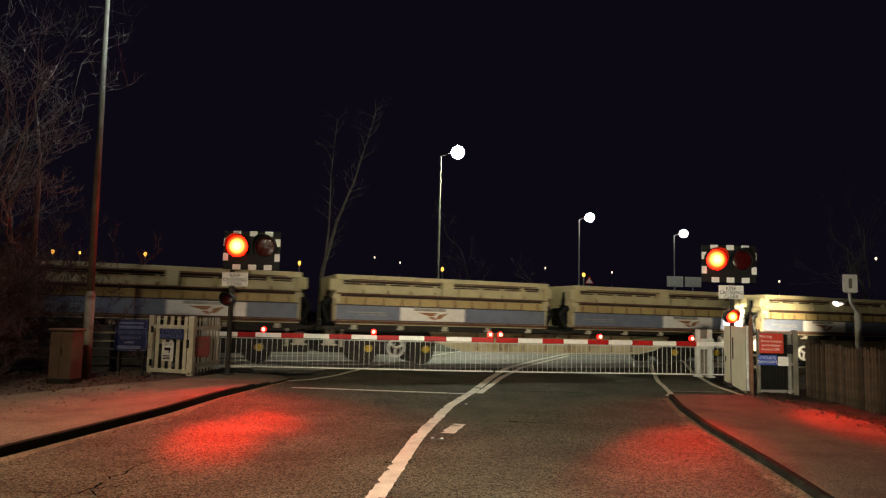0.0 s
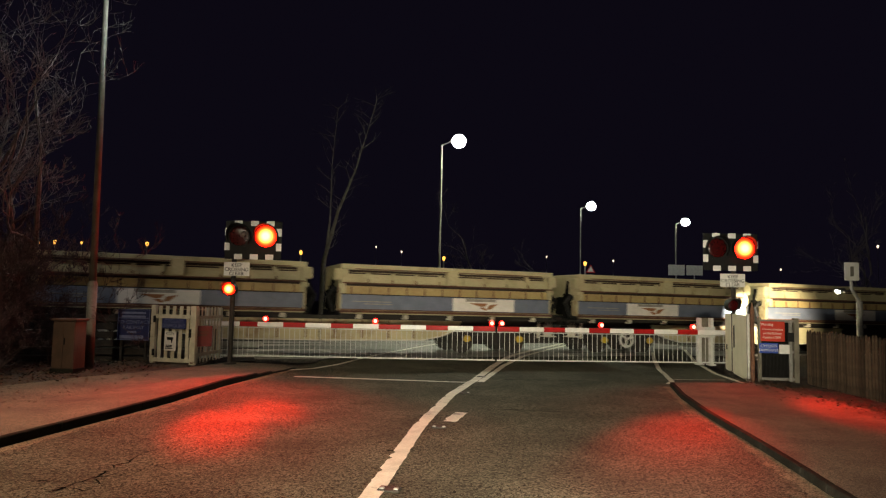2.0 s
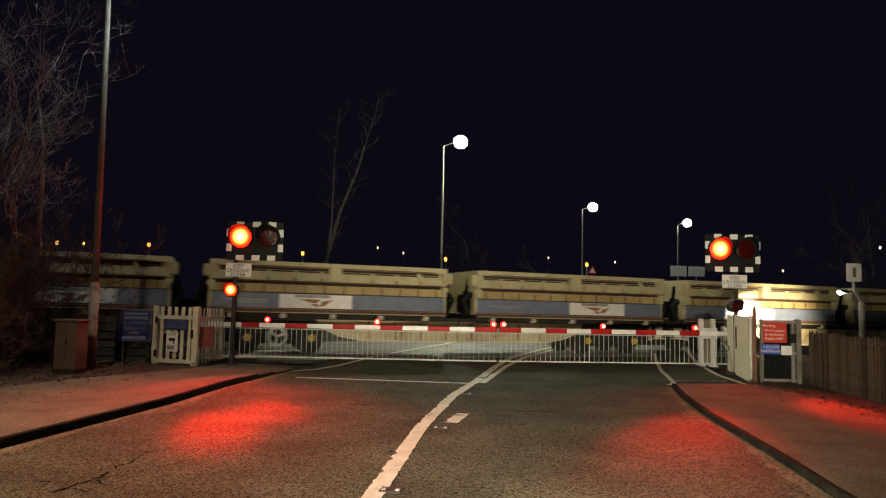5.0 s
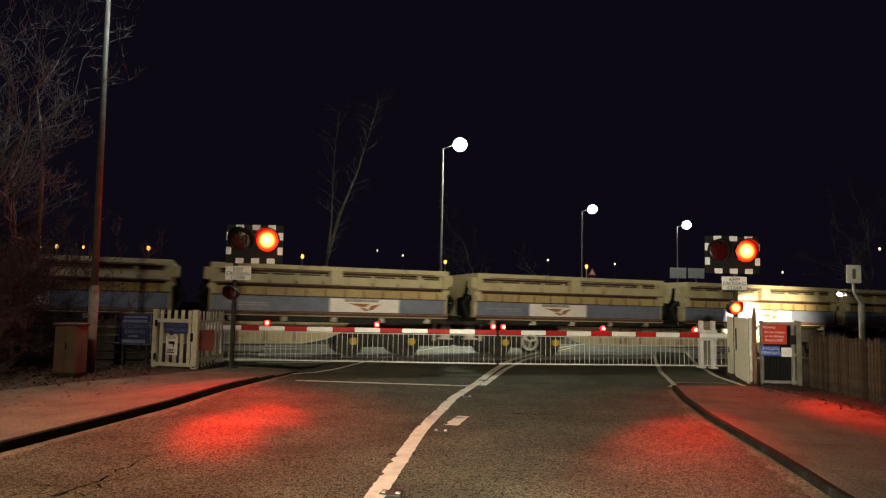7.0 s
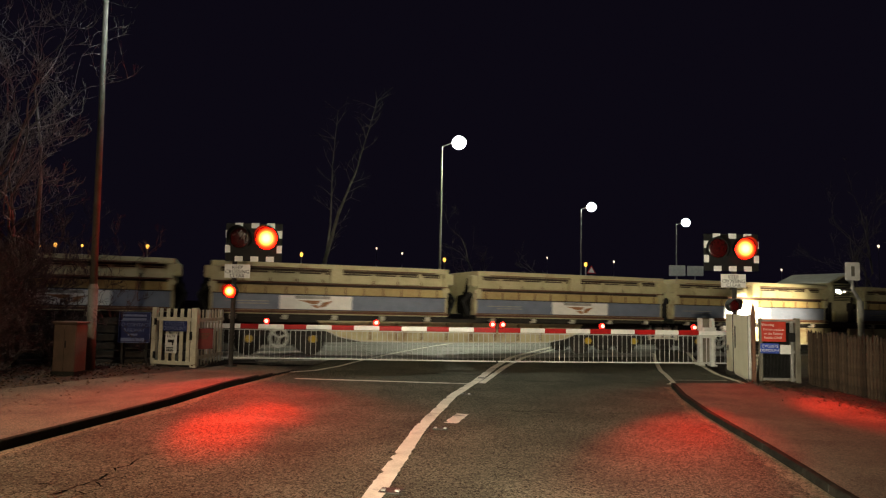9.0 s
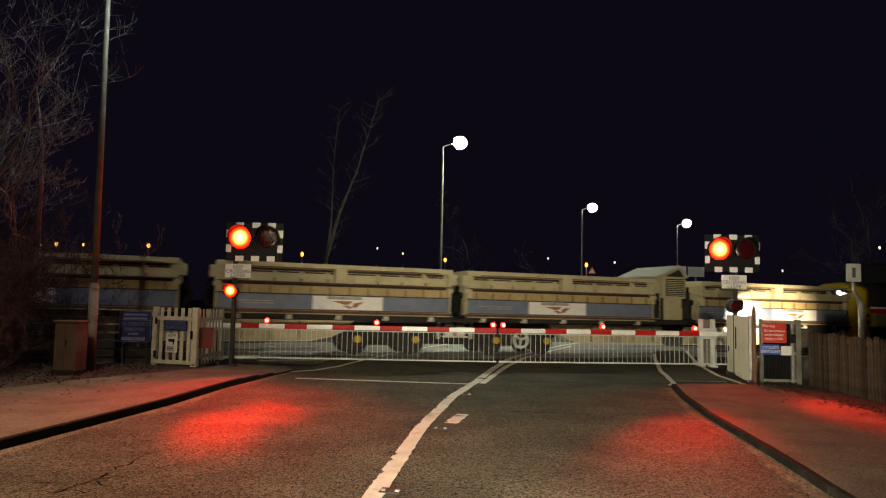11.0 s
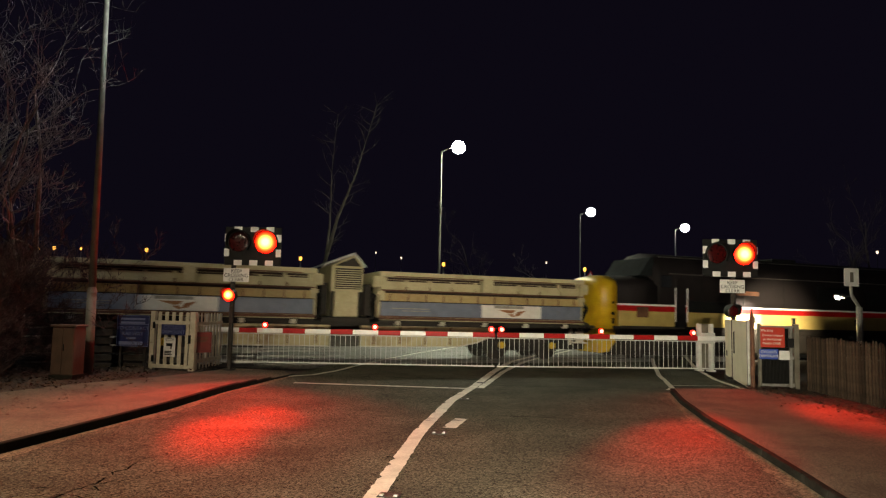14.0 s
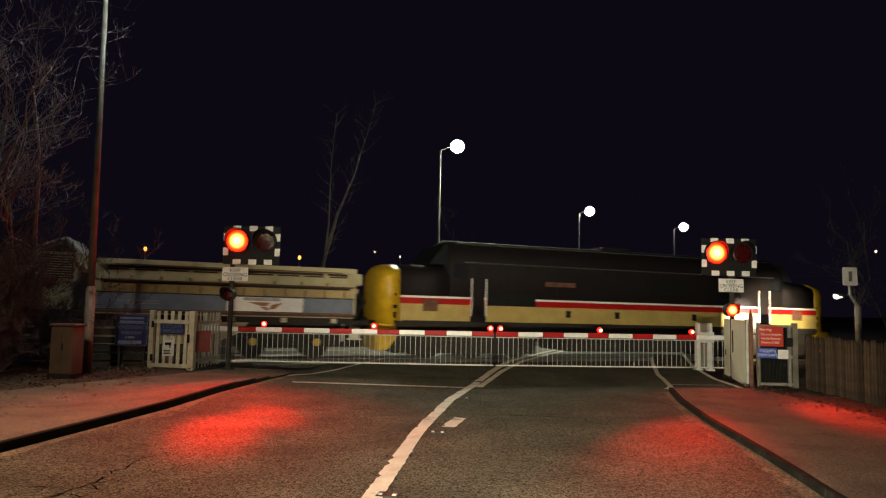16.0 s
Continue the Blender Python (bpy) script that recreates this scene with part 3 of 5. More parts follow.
def picket_gate():
    a, b = Vector((-7.03, 16.80)), Vector((-5.86, 16.50))
    turn = math.atan2(b.y - a.y, b.x - a.x)
    L = (b - a).length
    host = thing("picket_gate", Matrix.Translation((a.x, a.y, 0)) @ Matrix.Rotation(turn, 4, "Z"), "closed white picket gate with notices", "gate")
    for x, w in ((0.05, 0.12), (L - 0.05, 0.15)):
        part("gate_post", box(B(), (x, 0, 0.72), (w, 0.10, 1.44), 0, 0.008), M["picket"], host)
    for z in (0.12, 1.17):
        part("gate_rail", box(B(), (L / 2, -0.03, z), (L - 0.22, 0.05, 0.09), 0, 0.006), M["picket"], host)
    me = mesh_of("picket", box(B(), (0, 0, 0.76), (0.095, 0.022, 1.32), 0, 0.005), M["picket"])
    slim = mesh_of("picket", box(B(), (0, 0, 0.72), (0.06, 0.022, 1.36), 0, 0.005), M["picket"])
    for k in range(5):
        share("picket", me, Matrix.Translation((0.22 + k * (L - 0.44) / 4, 0, 0)), host)
    for z in (0.3, 1.1):
        part("hinge", box(B(), (0.10, -0.06, z), (0.06, 0.03, 0.16), 0, 0.006), M["black"], host, "black hinge")
    part("latch", box(B(), (L - 0.11, -0.06, 0.78), (0.06, 0.04, 0.2), 0, 0.006), M["black"], host, "black latch")
    s = plate("blue_notice", host, (L * 0.54, -0.066, 1.0), 0.66, 0.25, M["dark_blue"], 0.012, "blue notice with white lettering")
    writing("CYCLISTS", s, (L * 0.54, -0.075, 1.055), 0.125, M["pale_letter"])
    writing("DISMOUNT", s, (L * 0.54, -0.075, 0.945), 0.125, M["pale_letter"])
    s = plate("camera_notice", host, (L * 0.47, -0.066, 0.58), 0.32, 0.46, M["sign_white"], 0.012, "white notice with a black camera symbol")
    part("camera_symbol", box(box(B(), (L * 0.47, -0.075, 0.64), (0.17, 0.006, 0.07), 0, 0.002), (L * 0.47 + 0.05, -0.075, 0.58), (0.03, 0.006, 0.08)), M["black"], s)
    writing("CCTV", s, (L * 0.47, -0.075, 0.76), 0.085, M["black"])
    bars(s, (L * 0.47, -0.075, 0.48), 0.24, 3, 0.02, M["black"], 4)
    # short fence that runs back from the gate to the barrier
    c, e = Vector((-5.92, 16.54)), Vector((-5.76, 18.1))
    turn = math.atan2(e.y - c.y, e.x - c.x)
    L = (e - c).length
    host = thing("picket_fence", Matrix.Translation((c.x, c.y, 0)) @ Matrix.Rotation(turn, 4, "Z"), "short white picket fence beside the gate", "fence")
    for z in (0.25, 1.15):
        part("fence_rail", box(B(), (L / 2, -0.03, z), (L, 0.04, 0.08), 0, 0.006), M["picket"], host)
    for k in range(9):
        share("picket", slim, Matrix.Translation((0.05 + k * (L - 0.1) / 8, 0, 0)), host)
    # the plate's red is darkened to stand in for weak light here
    s = part("red_notice", box(B(), (0, 0, 0), (0.42, 0.015, 0.50), 0, 0.004), M["shaded_red"], None, "dull red notice")
    s.parent = host
    s.matrix_basis = Matrix.Translation((0.26, -0.12, 0.70)) @ Matrix.Rotation(radians(-60), 4, "Z")
    bars(s, (0, -0.012, 0.12), 0.28, 4, 0.02, M["rust"], 6)


def blue_board():
    host = thing("railway_notice_board", Matrix.Translation((-7.53, 16.9, -0.08)), "dark blue railway contact notice on two posts", "sign")
    for x in (-0.3, 0.3):
        part("post", box(B(), (x, 0.04, 0.7), (0.06, 0.05, 1.4), 0, 0.005), M["old_timber"], host)
    b = plate("board", host, (0, 0, 1.02), 0.79, 0.76, M["dark_blue"], 0.02, "blue board with white lettering")
    for z, h in ((1.02 + 0.37, 0.012), (1.02 + 0.16, 0.012), (1.02 - 0.37, 0.012)):
        part("rule", box(B(), (0, -0.012, z), (0.76, 0.006, h)), M["pale_letter"], b)
    for x in (-0.385, 0.385):
        part("rule", box(B(), (x, -0.012, 1.02), (0.012, 0.006, 0.74)), M["pale_letter"], b)
    writing("TO CONTACT", b, (0, -0.014, 1.08), 0.12, M["pale_letter"])
    writing("RAILWAY", b, (0, -0.014, 0.95), 0.12, M["pale_letter"])
    bars(b, (0, -0.014, 1.31), 0.6, 2, 0.05, M["pale_letter"], 2)
    bars(b, (0, -0.014, 0.84), 0.3, 1, 0.05, M["pale_letter"], 3)
    bars(b, (0, -0.014, 0.72), 0.66, 1, 0.08, M["pale_letter"], 5)


def board_fence():
    """Dark horizontal boards beside the line, from the gate to the bushes."""
    host = thing("board_fence", Matrix.Translation((-7.15, 17.25, -0.1)) @ Matrix.Rotation(radians(192), 4, "Z"), "dark weathered horizontal board fence by the railway", "fence")
    post = mesh_of("fence_post", box(B(), (0, -0.06, 0.66), (0.1, 0.1, 1.32), 0, 0.01), M["old_timber"])
    board = mesh_of("fence_board", box(B(), (0.95, 0, 0), (1.88, 0.03, 0.16), 0, 0.008), M["old_timber"])
    for k in range(4):
        share("fence_post", post, Matrix.Translation((k * 1.9, 0, 0)), host)
        for q in range(6):
            if k < 3:
                share("fence_board", board, Matrix.Translation((k * 1.9, 0, 0.16 + q * 0.205)), host)


def cabinet():
    host = thing("roadside_cabinet", Matrix.Translation((-7.76, 14.2, -0.05)) @ Matrix.Rotation(radians(-6), 4, "Z"), "dull brown metal roadside cabinet", "cabinet")
    part("plinth", box(B(), (0, 0.2, 0.09), (0.52, 0.42, 0.18), 0, 0.01), M["kerb"], host)
    part("body", box(B(), (0, 0.2, 0.66), (0.49, 0.38, 1.0), 0, 0.015), M["green"], host)
    for x in (-0.12, 0.12):
        part("door", box(B(), (x, 0.006, 0.66), (0.225, 0.02, 0.94), 0, 0.006), M["green"], host)
    part("lid", box(B(), (0, 0.2, 1.18), (0.56, 0.45, 0.05), 0, 0.018), M["green"], host)
    part("handle", box(B(), (0.03, -0.012, 0.74), (0.02, 0.02, 0.14), 0, 0.004), M["black"], host)


def tall_post():
    host = thing("street_lamp", Matrix.Translation((-7.76, 15.3, -0.16)) @ Matrix.Rotation(radians(-0.7), 4, "Y"), "tall weathered grey steel street lamp post", "street lamp")
    part("base_column", tube(B(), (0, 0, 0), (0, 0, 2.0), 0.105, 0.10, 16), M["pole"], host, smooth=True)
    part("collar", tube(B(), (0, 0, 2.0), (0, 0, 2.12), 0.115, 0.08, 16), M["pole"], host)
    part("pole", tube(B(), (0, 0, 2.1), (0, 0, 10.0), 0.078, 0.05, 16), M["pole"], host, smooth=True)
    part("arm", tube(B(), (0, 0, 9.95), (1.5, -0.2, 10.2), 0.03, 0.03, 10), M["pole"], host)
    head = part("lamp_head", box(B(), (1.8, -0.25, 10.22), (0.7, 0.28, 0.10), radians(-8), 0.03), M["galv"], host)
    part("diffuser", box(B(), (1.82, -0.25, 10.163), (0.5, 0.2, 0.012), radians(-8), 0.004), M["cool_on"], head, "lit white diffuser")


def street_lamp(x, y, top, side=1, r=0.3):
    """A slim post with a short arm and a lit head on the side given."""
    host = thing("street_lamp", Matrix.Translation((x, y, -0.16)), "slim grey street lamp with a bright white head", "street lamp", "street lamps")
    part("pole", tube(tube(B(), (0, 0, 0), (0, 0, 1.8), 0.10), (0, 0, 1.8), (0, 0, top), 0.07, 0.045), M["galv"], host)
    part("arm", tube(B(), (0, 0, top), (0.6 * side, -0.1, top + 0.22), 0.03), M["galv"], host)
    head = part("lamp_head", box(B(), (0.85 * side, -0.12, top + 0.28), (0.62, 0.34, 0.1), 0, 0.03), M["galv"], host)
    part("diffuser", dome(dome(B(), (0.88 * side, -0.16, top + 0.2), r, r * 0.95, (0, 0, -1)), (0.88 * side, -0.16, top + 0.203), r, r * 0.95, (0, 0, 1)), M["cool_on"], head, "glowing white diffuser", True)


def small_lamp(x, y, z, r, m, name="platform_lamp", label="small orange sodium lamp on a short post"):
    host = thing(name, Matrix.Translation((x, y, -0.16)), label, "street lamp", name + "s")
    part("post", tube(B(), (0, 0, 0), (0, 0, z), 0.05), M["galv"], host)
    part("lantern", dome(dome(B(), (0, 0, z + 0.16), r, r * 1.1, (0, 0, 1)), (0, 0, z + 0.158), r, r * 1.8, (0, 0, -1)), m, host, "glowing lantern", True)


picket_gate(), blue_board(), board_fence(), cabinet(), tall_post()
street_lamp(-0.1, 35.0, 9.9, 1, 0.36)
street_lamp(12.05, 59.0, 10.1, 1, 0.40)
street_lamp(22.75, 66.0, 9.75, 1, 0.40)
# unseen post, added to carry the warm light on the west footway
street_lamp(-7.3, 3.0, 9.0, 1)
for px, py, z in ((-21.64, 50.0, 5.4), (-10.32, 50.0, 5.0), (0.18, 50.0, 4.8), (10.56, 50.0, 4.65)):
    small_lamp(px, py, z, 0.115, M["sodium_on"])
for px, py, z, r in ((-88.7, 150, 12.5, 0.28), (-85.2, 150, 12.8, 0.42), (-79.3, 150, 12.7, 0.28), (-14.45, 150, 13.2, 0.2), (-8.8, 150, 12.2, 0.22),
                     (23.2, 150, 11.8, 0.2), (37.9, 150, 11.2, 0.22), (74.85, 150, 10.1, 0.22), (96.4, 150, 15.7, 0.3)):
    small_lamp(px, py, z, r * 0.8, M["sodium_on" if px < -50 else "far_on"], "distant_lamp", "far pale street lamp beyond the railway")

# ---- east side: screen, gate, fence, camera post ----


def white_screen():
    a, b = Vector((7.0, 15.6)), Vector((7.78, 18.7))
    turn = math.atan2(b.y - a.y, b.x - a.x)
    L = (b - a).length
    host = thing("barrier_housing", Matrix.Translation((a.x, a.y, 0)) @ Matrix.Rotation(turn, 4, "Z"), "off-white steel barrier machine screen", "housing")
    part("panel", box(B(), (L / 2, -0.03, 0.76), (L, 0.05, 1.50), 0, 0.01), M["housing"], host)
    part("end_channel", box(B(), (0.02, -0.06, 0.77), (0.06, 0.14, 1.54), 0, 0.008), M["galv"], host)
    part("handle_slot", box(B(), (L * 0.55, 0.0, 0.95), (0.06, 0.03, 0.55), 0, 0.006), M["black"], host, "dark slot")
    part("lock", box(B(), (L * 0.9, 0.0, 0.62), (0.04, 0.03, 0.14), 0, 0.004), M["black"], host)


def side_gate():
    x0, y0 = 7.08, 15.25
    host = thing("pedestrian_gate", Matrix.Translation((x0, y0, 0)), "grey steel pedestrian gate with red and blue notices", "gate")
    for x, w in ((0.03, 0.05), (0.84, 0.11)):
        part("gate_post", box(B(), (x, 0, 0.73), (w, 0.10, 1.48), 0, 0.008), M["pole"], host)
    for z in (0.12, 0.72, 1.4):
        part("gate_rail", box(B(), (0.42, 0, z), (0.74, 0.05, 0.06), 0, 0.006), M["galv"], host)
    part("gate_stile", box(B(), (0.72, 0, 0.73), (0.06, 0.06, 1.32), 0, 0.006), M["galv"], host)
    me = mesh_of("mesh_bar", tube(B(), (0, 0, 0.13), (0, 0, 1.4), 0.004, seg=6), M["black"])
    for k in range(20):
        share("mesh_bar", me, Matrix.Translation((0.1 + k * 0.031, 0.03, 0)), host)
    part("back_sheet", box(B(), (0.42, 0.06, 0.75), (0.74, 0.01, 1.26)), M["tar"], host, "dark sheet")
    s = plate("red_notice", host, (0.30, -0.045, 1.17), 0.54, 0.44, M["red_sign"], 0.012, "red warning notice with white lettering")
    for text, x, z in (("Warning", 0.17, 1.32), ("Do not trespass", 0.30, 1.215), ("on the Railway", 0.29, 1.125), ("Penalty £1000", 0.28, 1.035)):
        writing(text, s, (x, -0.055, z), 0.08 if z > 1.3 else 0.07, M["sign_white"])
    s = plate("blue_notice", host, (0.21, -0.045, 0.80), 0.42, 0.22, M["blue_sign"], 0.012, "blue notice with white lettering")
    writing("CYCLISTS", s, (0.21, -0.055, 0.845), 0.085, M["sign_white"])
    writing("DISMOUNT", s, (0.21, -0.055, 0.755), 0.085, M["sign_white"])
    plate("white_notice", host, (0.56, -0.045, 0.78), 0.23, 0.2, M["sign_white"], 0.012, "small white notice")
    part("lock_box", box(B(), (0.70, -0.03, 1.05), (0.14, 0.09, 0.2), 0, 0.01), M["black"], host)
    host = thing("marker_post", Matrix.Translation((6.93, 15.2, 0)), "rust-brown pointed marker post", "post")
    part("post", tube(tube(B(), (0, 0, 0), (0, 0, 1.62), 0.045), (0, 0, 1.62), (0, 0, 1.8), 0.045, 0.005), M["rust"], host)


def timber_fence():
    host = thing("timber_fence", Matrix(), "weathered close-boarded timber paling fence", "fence")
    a, b = Vector((8.05, 15.0)), Vector((7.55, 2.0))
    d = (b - a)
    turn = math.atan2(d.y, d.x)
    n = round(d.length / 0.105)
    bm = tube(B(), (0, 0, 0), (0, 0, 1.25), 0.028, 0.026, 8)
    bmesh.ops.create_cone(bm, cap_ends=True, segments=8, radius1=0.026, radius2=0.008, depth=0.05, matrix=Matrix.Translation((0, 0, 1.275)))
    me = mesh_of("paling", bm, M["wood"])
    rnd = random.Random(5)
    for k in range(n):
        p = a + d * (k / n)
        share("paling", me, Matrix.Translation((p.x, p.y, -0.08 + rnd.uniform(-0.03, 0.02))) @ Matrix.Rotation(turn + rnd.uniform(-0.05, 0.05), 4, "Z")
              @ Matrix.Rotation(rnd.uniform(-0.012, 0.012), 4, "Y"), host)
    for z in (0.25, 1.0):
        m = (a + b) / 2
        part("fence_rail", box(B(), (m.x + 0.04, m.y, z), (d.length, 0.04, 0.08), turn), M["wood"], host)


def camera_post():
    host = thing("flood_lamp_post", Matrix.Translation((12.7, 20.7, -0.16)), "bent galvanised post with a flood lamp and sign", "lamp post")
    part("post", tube(tube(B(), (0, 0, 0), (0, 0, 2.1), 0.09), (0, 0, 2.1), (-0.22, 0, 2.45), 0.05), M["galv"], host)
    part("upper_post", tube(B(), (-0.22, 0, 2.42), (-0.24, 0, 3.0), 0.045), M["galv"], host)
    part("sign_back", box(B(), (-0.25, -0.06, 3.0), (0.44, 0.03, 0.55), 0, 0.03), M["sign_white"], host, "pale back of a sign")
    part("sign_bracket", box(B(), (-0.25, -0.085, 3.0), (0.10, 0.02, 0.3), 0, 0.006), M["pole"], host)
    part("lamp_arm", tube(B(), (-0.22, 0, 2.44), (-0.45, 0.1, 2.40), 0.025), M["black"], host)
    head = part("flood_lamp", box(B(), (-0.5, 0.16, 2.42), (0.30, 0.2, 0.14), radians(-10), 0.03), M["black"], host, "black lamp housing")
    part("lamp_face", dome(B(), (-0.62, 0.06, 2.38), 0.085, 0.03, (-0.75, -0.35, -0.75)), M["flood_on"], head, "lit white lamp face")


def far_signs():
    for x, y, z, w, h in ((17.97, 52.0, 4.55, 1.25, 0.8), (19.35, 52.0, 4.55, 1.25, 0.75)):
        host = thing("sign_board", Matrix.Translation((x, y, -0.16)), "grey back of a road sign", "sign", "far signs")
        part("board", box(B(), (0, 0, z), (w, 0.04, h), 0, 0.02), M["sign_white"], host)
        part("post", tube(B(), (0, 0.06, 0), (0, 0.06, z), 0.04), M["galv"], host)
    host = thing("warning_sign", Matrix.Translation((11.41, 52.0, -0.16)), "red-edged triangular warning sign", "sign")
    part("post", tube(B(), (0, 0.06, 0), (0, 0.06, 4.1), 0.04), M["galv"], host)
    for r, m, yy, nm in ((0.42, "red", 0.0, "border"), (0.27, "sign_white", -0.02, "face")):
        bm = B()
        bmesh.ops.create_cone(bm, cap_ends=True, segments=3, radius1=r, radius2=r, depth=0.02,
                              matrix=Matrix.Translation((0, yy, 4.42)) @ Matrix.Rotation(math.pi / 2, 4, "X"))
        part(nm, bm, M[m], host)


white_screen(), side_gate(), timber_fence(), camera_post(), far_signs()

# ---- trees and undergrowth ----


def branchy(seed, height, radius, spread, levels, up=0.5, fork=3, stems=1):
    """Bare branches as tapered tubes: returns trunk and twig vertex/face lists."""
    rnd = random.Random(seed)
    out = {"trunk": ([], []), "twig_growth": ([], [])}

    def limb(p, d, length, r, level):
        vs, fs = out["trunk"] if level < 2 else out["twig_growth"]
        n = 6 if level < 2 else (4 if level < 4 else 3)
        seg = 9 if level < 2 else 5
        ring = None
        path = []
        for k in range(seg + 1):
            rr = r * (1 - 0.65 * k / seg)
            q = d.to_track_quat("Z", "Y").to_matrix()
            base = len(vs)
            for i in range(n):
                a = 2 * math.pi * i / n
                vs.append(tuple(p + q @ Vector((rr * math.cos(a), rr * math.sin(a), 0))))
            if ring is not None:
                for i in range(n):
                    j = (i + 1) % n
                    fs.append((ring + i, ring + j, base + j, base + i))
            ring = base
            path.append((p.copy(), d.copy(), rr))
            p = p + d * (length / seg)
            d = (d + Vector((rnd.gauss(0, 0.24), rnd.gauss(0, 0.24), rnd.gauss(0.05 * up, 0.16)))).normalized()
        if level >= levels:
            return
        for _ in range(fork + rnd.randint(0, 2)):
            k = rnd.randint(2 if level else 2, seg)
            q, dd, rr = path[k]
            side = Vector((rnd.gauss(0, 1), rnd.gauss(0, 1), rnd.gauss(0.2, 0.6))).normalized()
            nd = (dd * rnd.uniform(0.5, 1.0) + side * spread + Vector((0, 0, 0.25 * up))).normalized()
            limb(q, nd, length * rnd.uniform(0.32, 0.62), max(rr * 0.6, 0.0055), level + 1)

    for s in range(stems):
        a = rnd.uniform(0, 6.28)
        limb(Vector((0.25 * math.cos(a) * (s > 0), 0.25 * math.sin(a) * (s > 0), 0)),
             Vector((rnd.gauss(0, 0.12), rnd.gauss(0, 0.12), 1)).normalized(), height * rnd.uniform(0.8, 1.1), radius * (1 if s == 0 else 0.7), 0)
    return out


def bare_tree(name, x, y, seed, label, height=6.0, radius=0.12, spread=0.75, levels=4, fork=3, stems=1, lean=0, skin="bark", rise=0.5):
    host = thing(name, Matrix.Translation((x, y, -0.2)) @ Matrix.Rotation(radians(lean), 4, "Y"), label, "tree", "bare trees")
    for nm, (vs, fs) in branchy(seed, height, radius, spread, levels, rise, fork, stems).items():
        me = bpy.data.meshes.new(nm)
        me.from_pydata(vs, [], fs)
        me.materials.append(M[skin])
        ob = tagged(new(nm, me), kind="stuff" if nm == "twig_growth" else "")
        ob.parent = host
    return host


LBL = "bare leafless winter tree with tangled twigs"
bare_tree("bare_tree", -10.0, 15.2, 31, LBL, 7.0, 0.085, 0.85, 5, 3, 2, -3, "bark", 1.2)
bare_tree("bare_tree", -11.3, 15.6, 12, LBL, 8.0, 0.085, 0.85, 4, 4, 2, 0, "bark", 1.2)
bare_tree("bare_tree", -9.6, 14.2, 19, LBL, 6.6, 0.06, 0.8, 4, 4, 2, -6, "bark", 1.2)
for k, (x, y) in enumerate(((-9.4, 14.6), (-10.2, 15.2), (-8.9, 16.2), (-10.2, 16.0), (-8.9, 13.2))):
    bare_tree("bush", x, y, 40 + k, "dark leafless tangled bush", 1.3, 0.02, 0.95, 3, 4, 9, 0, "bramble")
for k, (x, y) in enumerate(((-9.8, 15.0), (-10.3, 15.9), (-10.9, 15.2), (-9.5, 13.7))):
    bare_tree("bush", x, y, 60 + k, "tall dark leafless thicket of thin stems", 2.5, 0.02, 0.7, 4, 4, 8, 0, "bramble", 1.0)


def forked_tree():
    """Two long pale stems from one foot, with fine side twigs."""
    host = thing("bare_tree", Matrix.Translation((-6.85, 39, -0.2)), "pale bare forked tree behind the railway", "tree", "bare trees")
    rnd = random.Random(8)
    stems = ([(0, 0), (0.1, 3.9), (0.85, 6.9), (1.75, 9.2), (2.5, 11.9), (2.9, 13.5)], [(0.05, 2.5), (0.4, 6.2), (0.42, 9.5), (0.65, 12.9)])
    twigs = B()
    for k, st in enumerate(stems):
        bm = B()
        r = 0.17 if k == 0 else 0.10
        for (x0, z0), (x1, z1) in zip(st, st[1:]):
            n = 4
            for q in range(n):
                f0, f1 = q / n, (q + 1) / n
                p = Vector((x0 + (x1 - x0) * f0, 0.05 * math.sin(3 * z0 + q), z0 + (z1 - z0) * f0))
                e = Vector((x0 + (x1 - x0) * f1, 0.05 * math.sin(3 * z0 + q + 1), z0 + (z1 - z0) * f1))
                r1 = max(0.02, r - 0.010)
                tube(bm, p, e, r, r1, 7)
                r = r1
                for _ in range(2 if z0 > 3 else 0):
                    d = Vector((rnd.gauss(0, 0.8), rnd.gauss(0, 0.5), rnd.uniform(0.3, 1.1))).normalized()
                    m = e + d * rnd.uniform(0.35, 0.9)
                    tube(twigs, e, m, 0.016, 0.009, 4)
                    for _ in range(3):
                        d2 = (d + Vector((rnd.gauss(0, 0.6), rnd.gauss(0, 0.6), rnd.gauss(0.2, 0.4)))).normalized()
                        tube(twigs, m, m + d2 * rnd.uniform(0.3, 0.8), 0.008, 0.004, 3)
        part("stem", bm, M["bark"], host)
    tagged(part("fine_twig_growth", twigs, M["bark"], host), kind="stuff")


forked_tree()
bare_tree("bare_tree", 2.5, 48.0, 22, LBL, 6.0, 0.09, 0.6, 4)
bare_tree("bare_tree", 7.5, 50.0, 23, LBL, 5.0, 0.09, 0.6, 4)
bare_tree("bare_tree", 24.5, 40.0, 24, LBL, 7.0, 0.09, 0.5, 4, 3, 2)
bare_tree("bare_tree", 29.0, 44.0, 25, LBL, 7.5, 0.1, 0.5, 4, 3, 2)
bare_tree("bare_tree", -25.0, 48.0, 26, LBL, 4.0, 0.1, 0.6, 4, 3, 2)


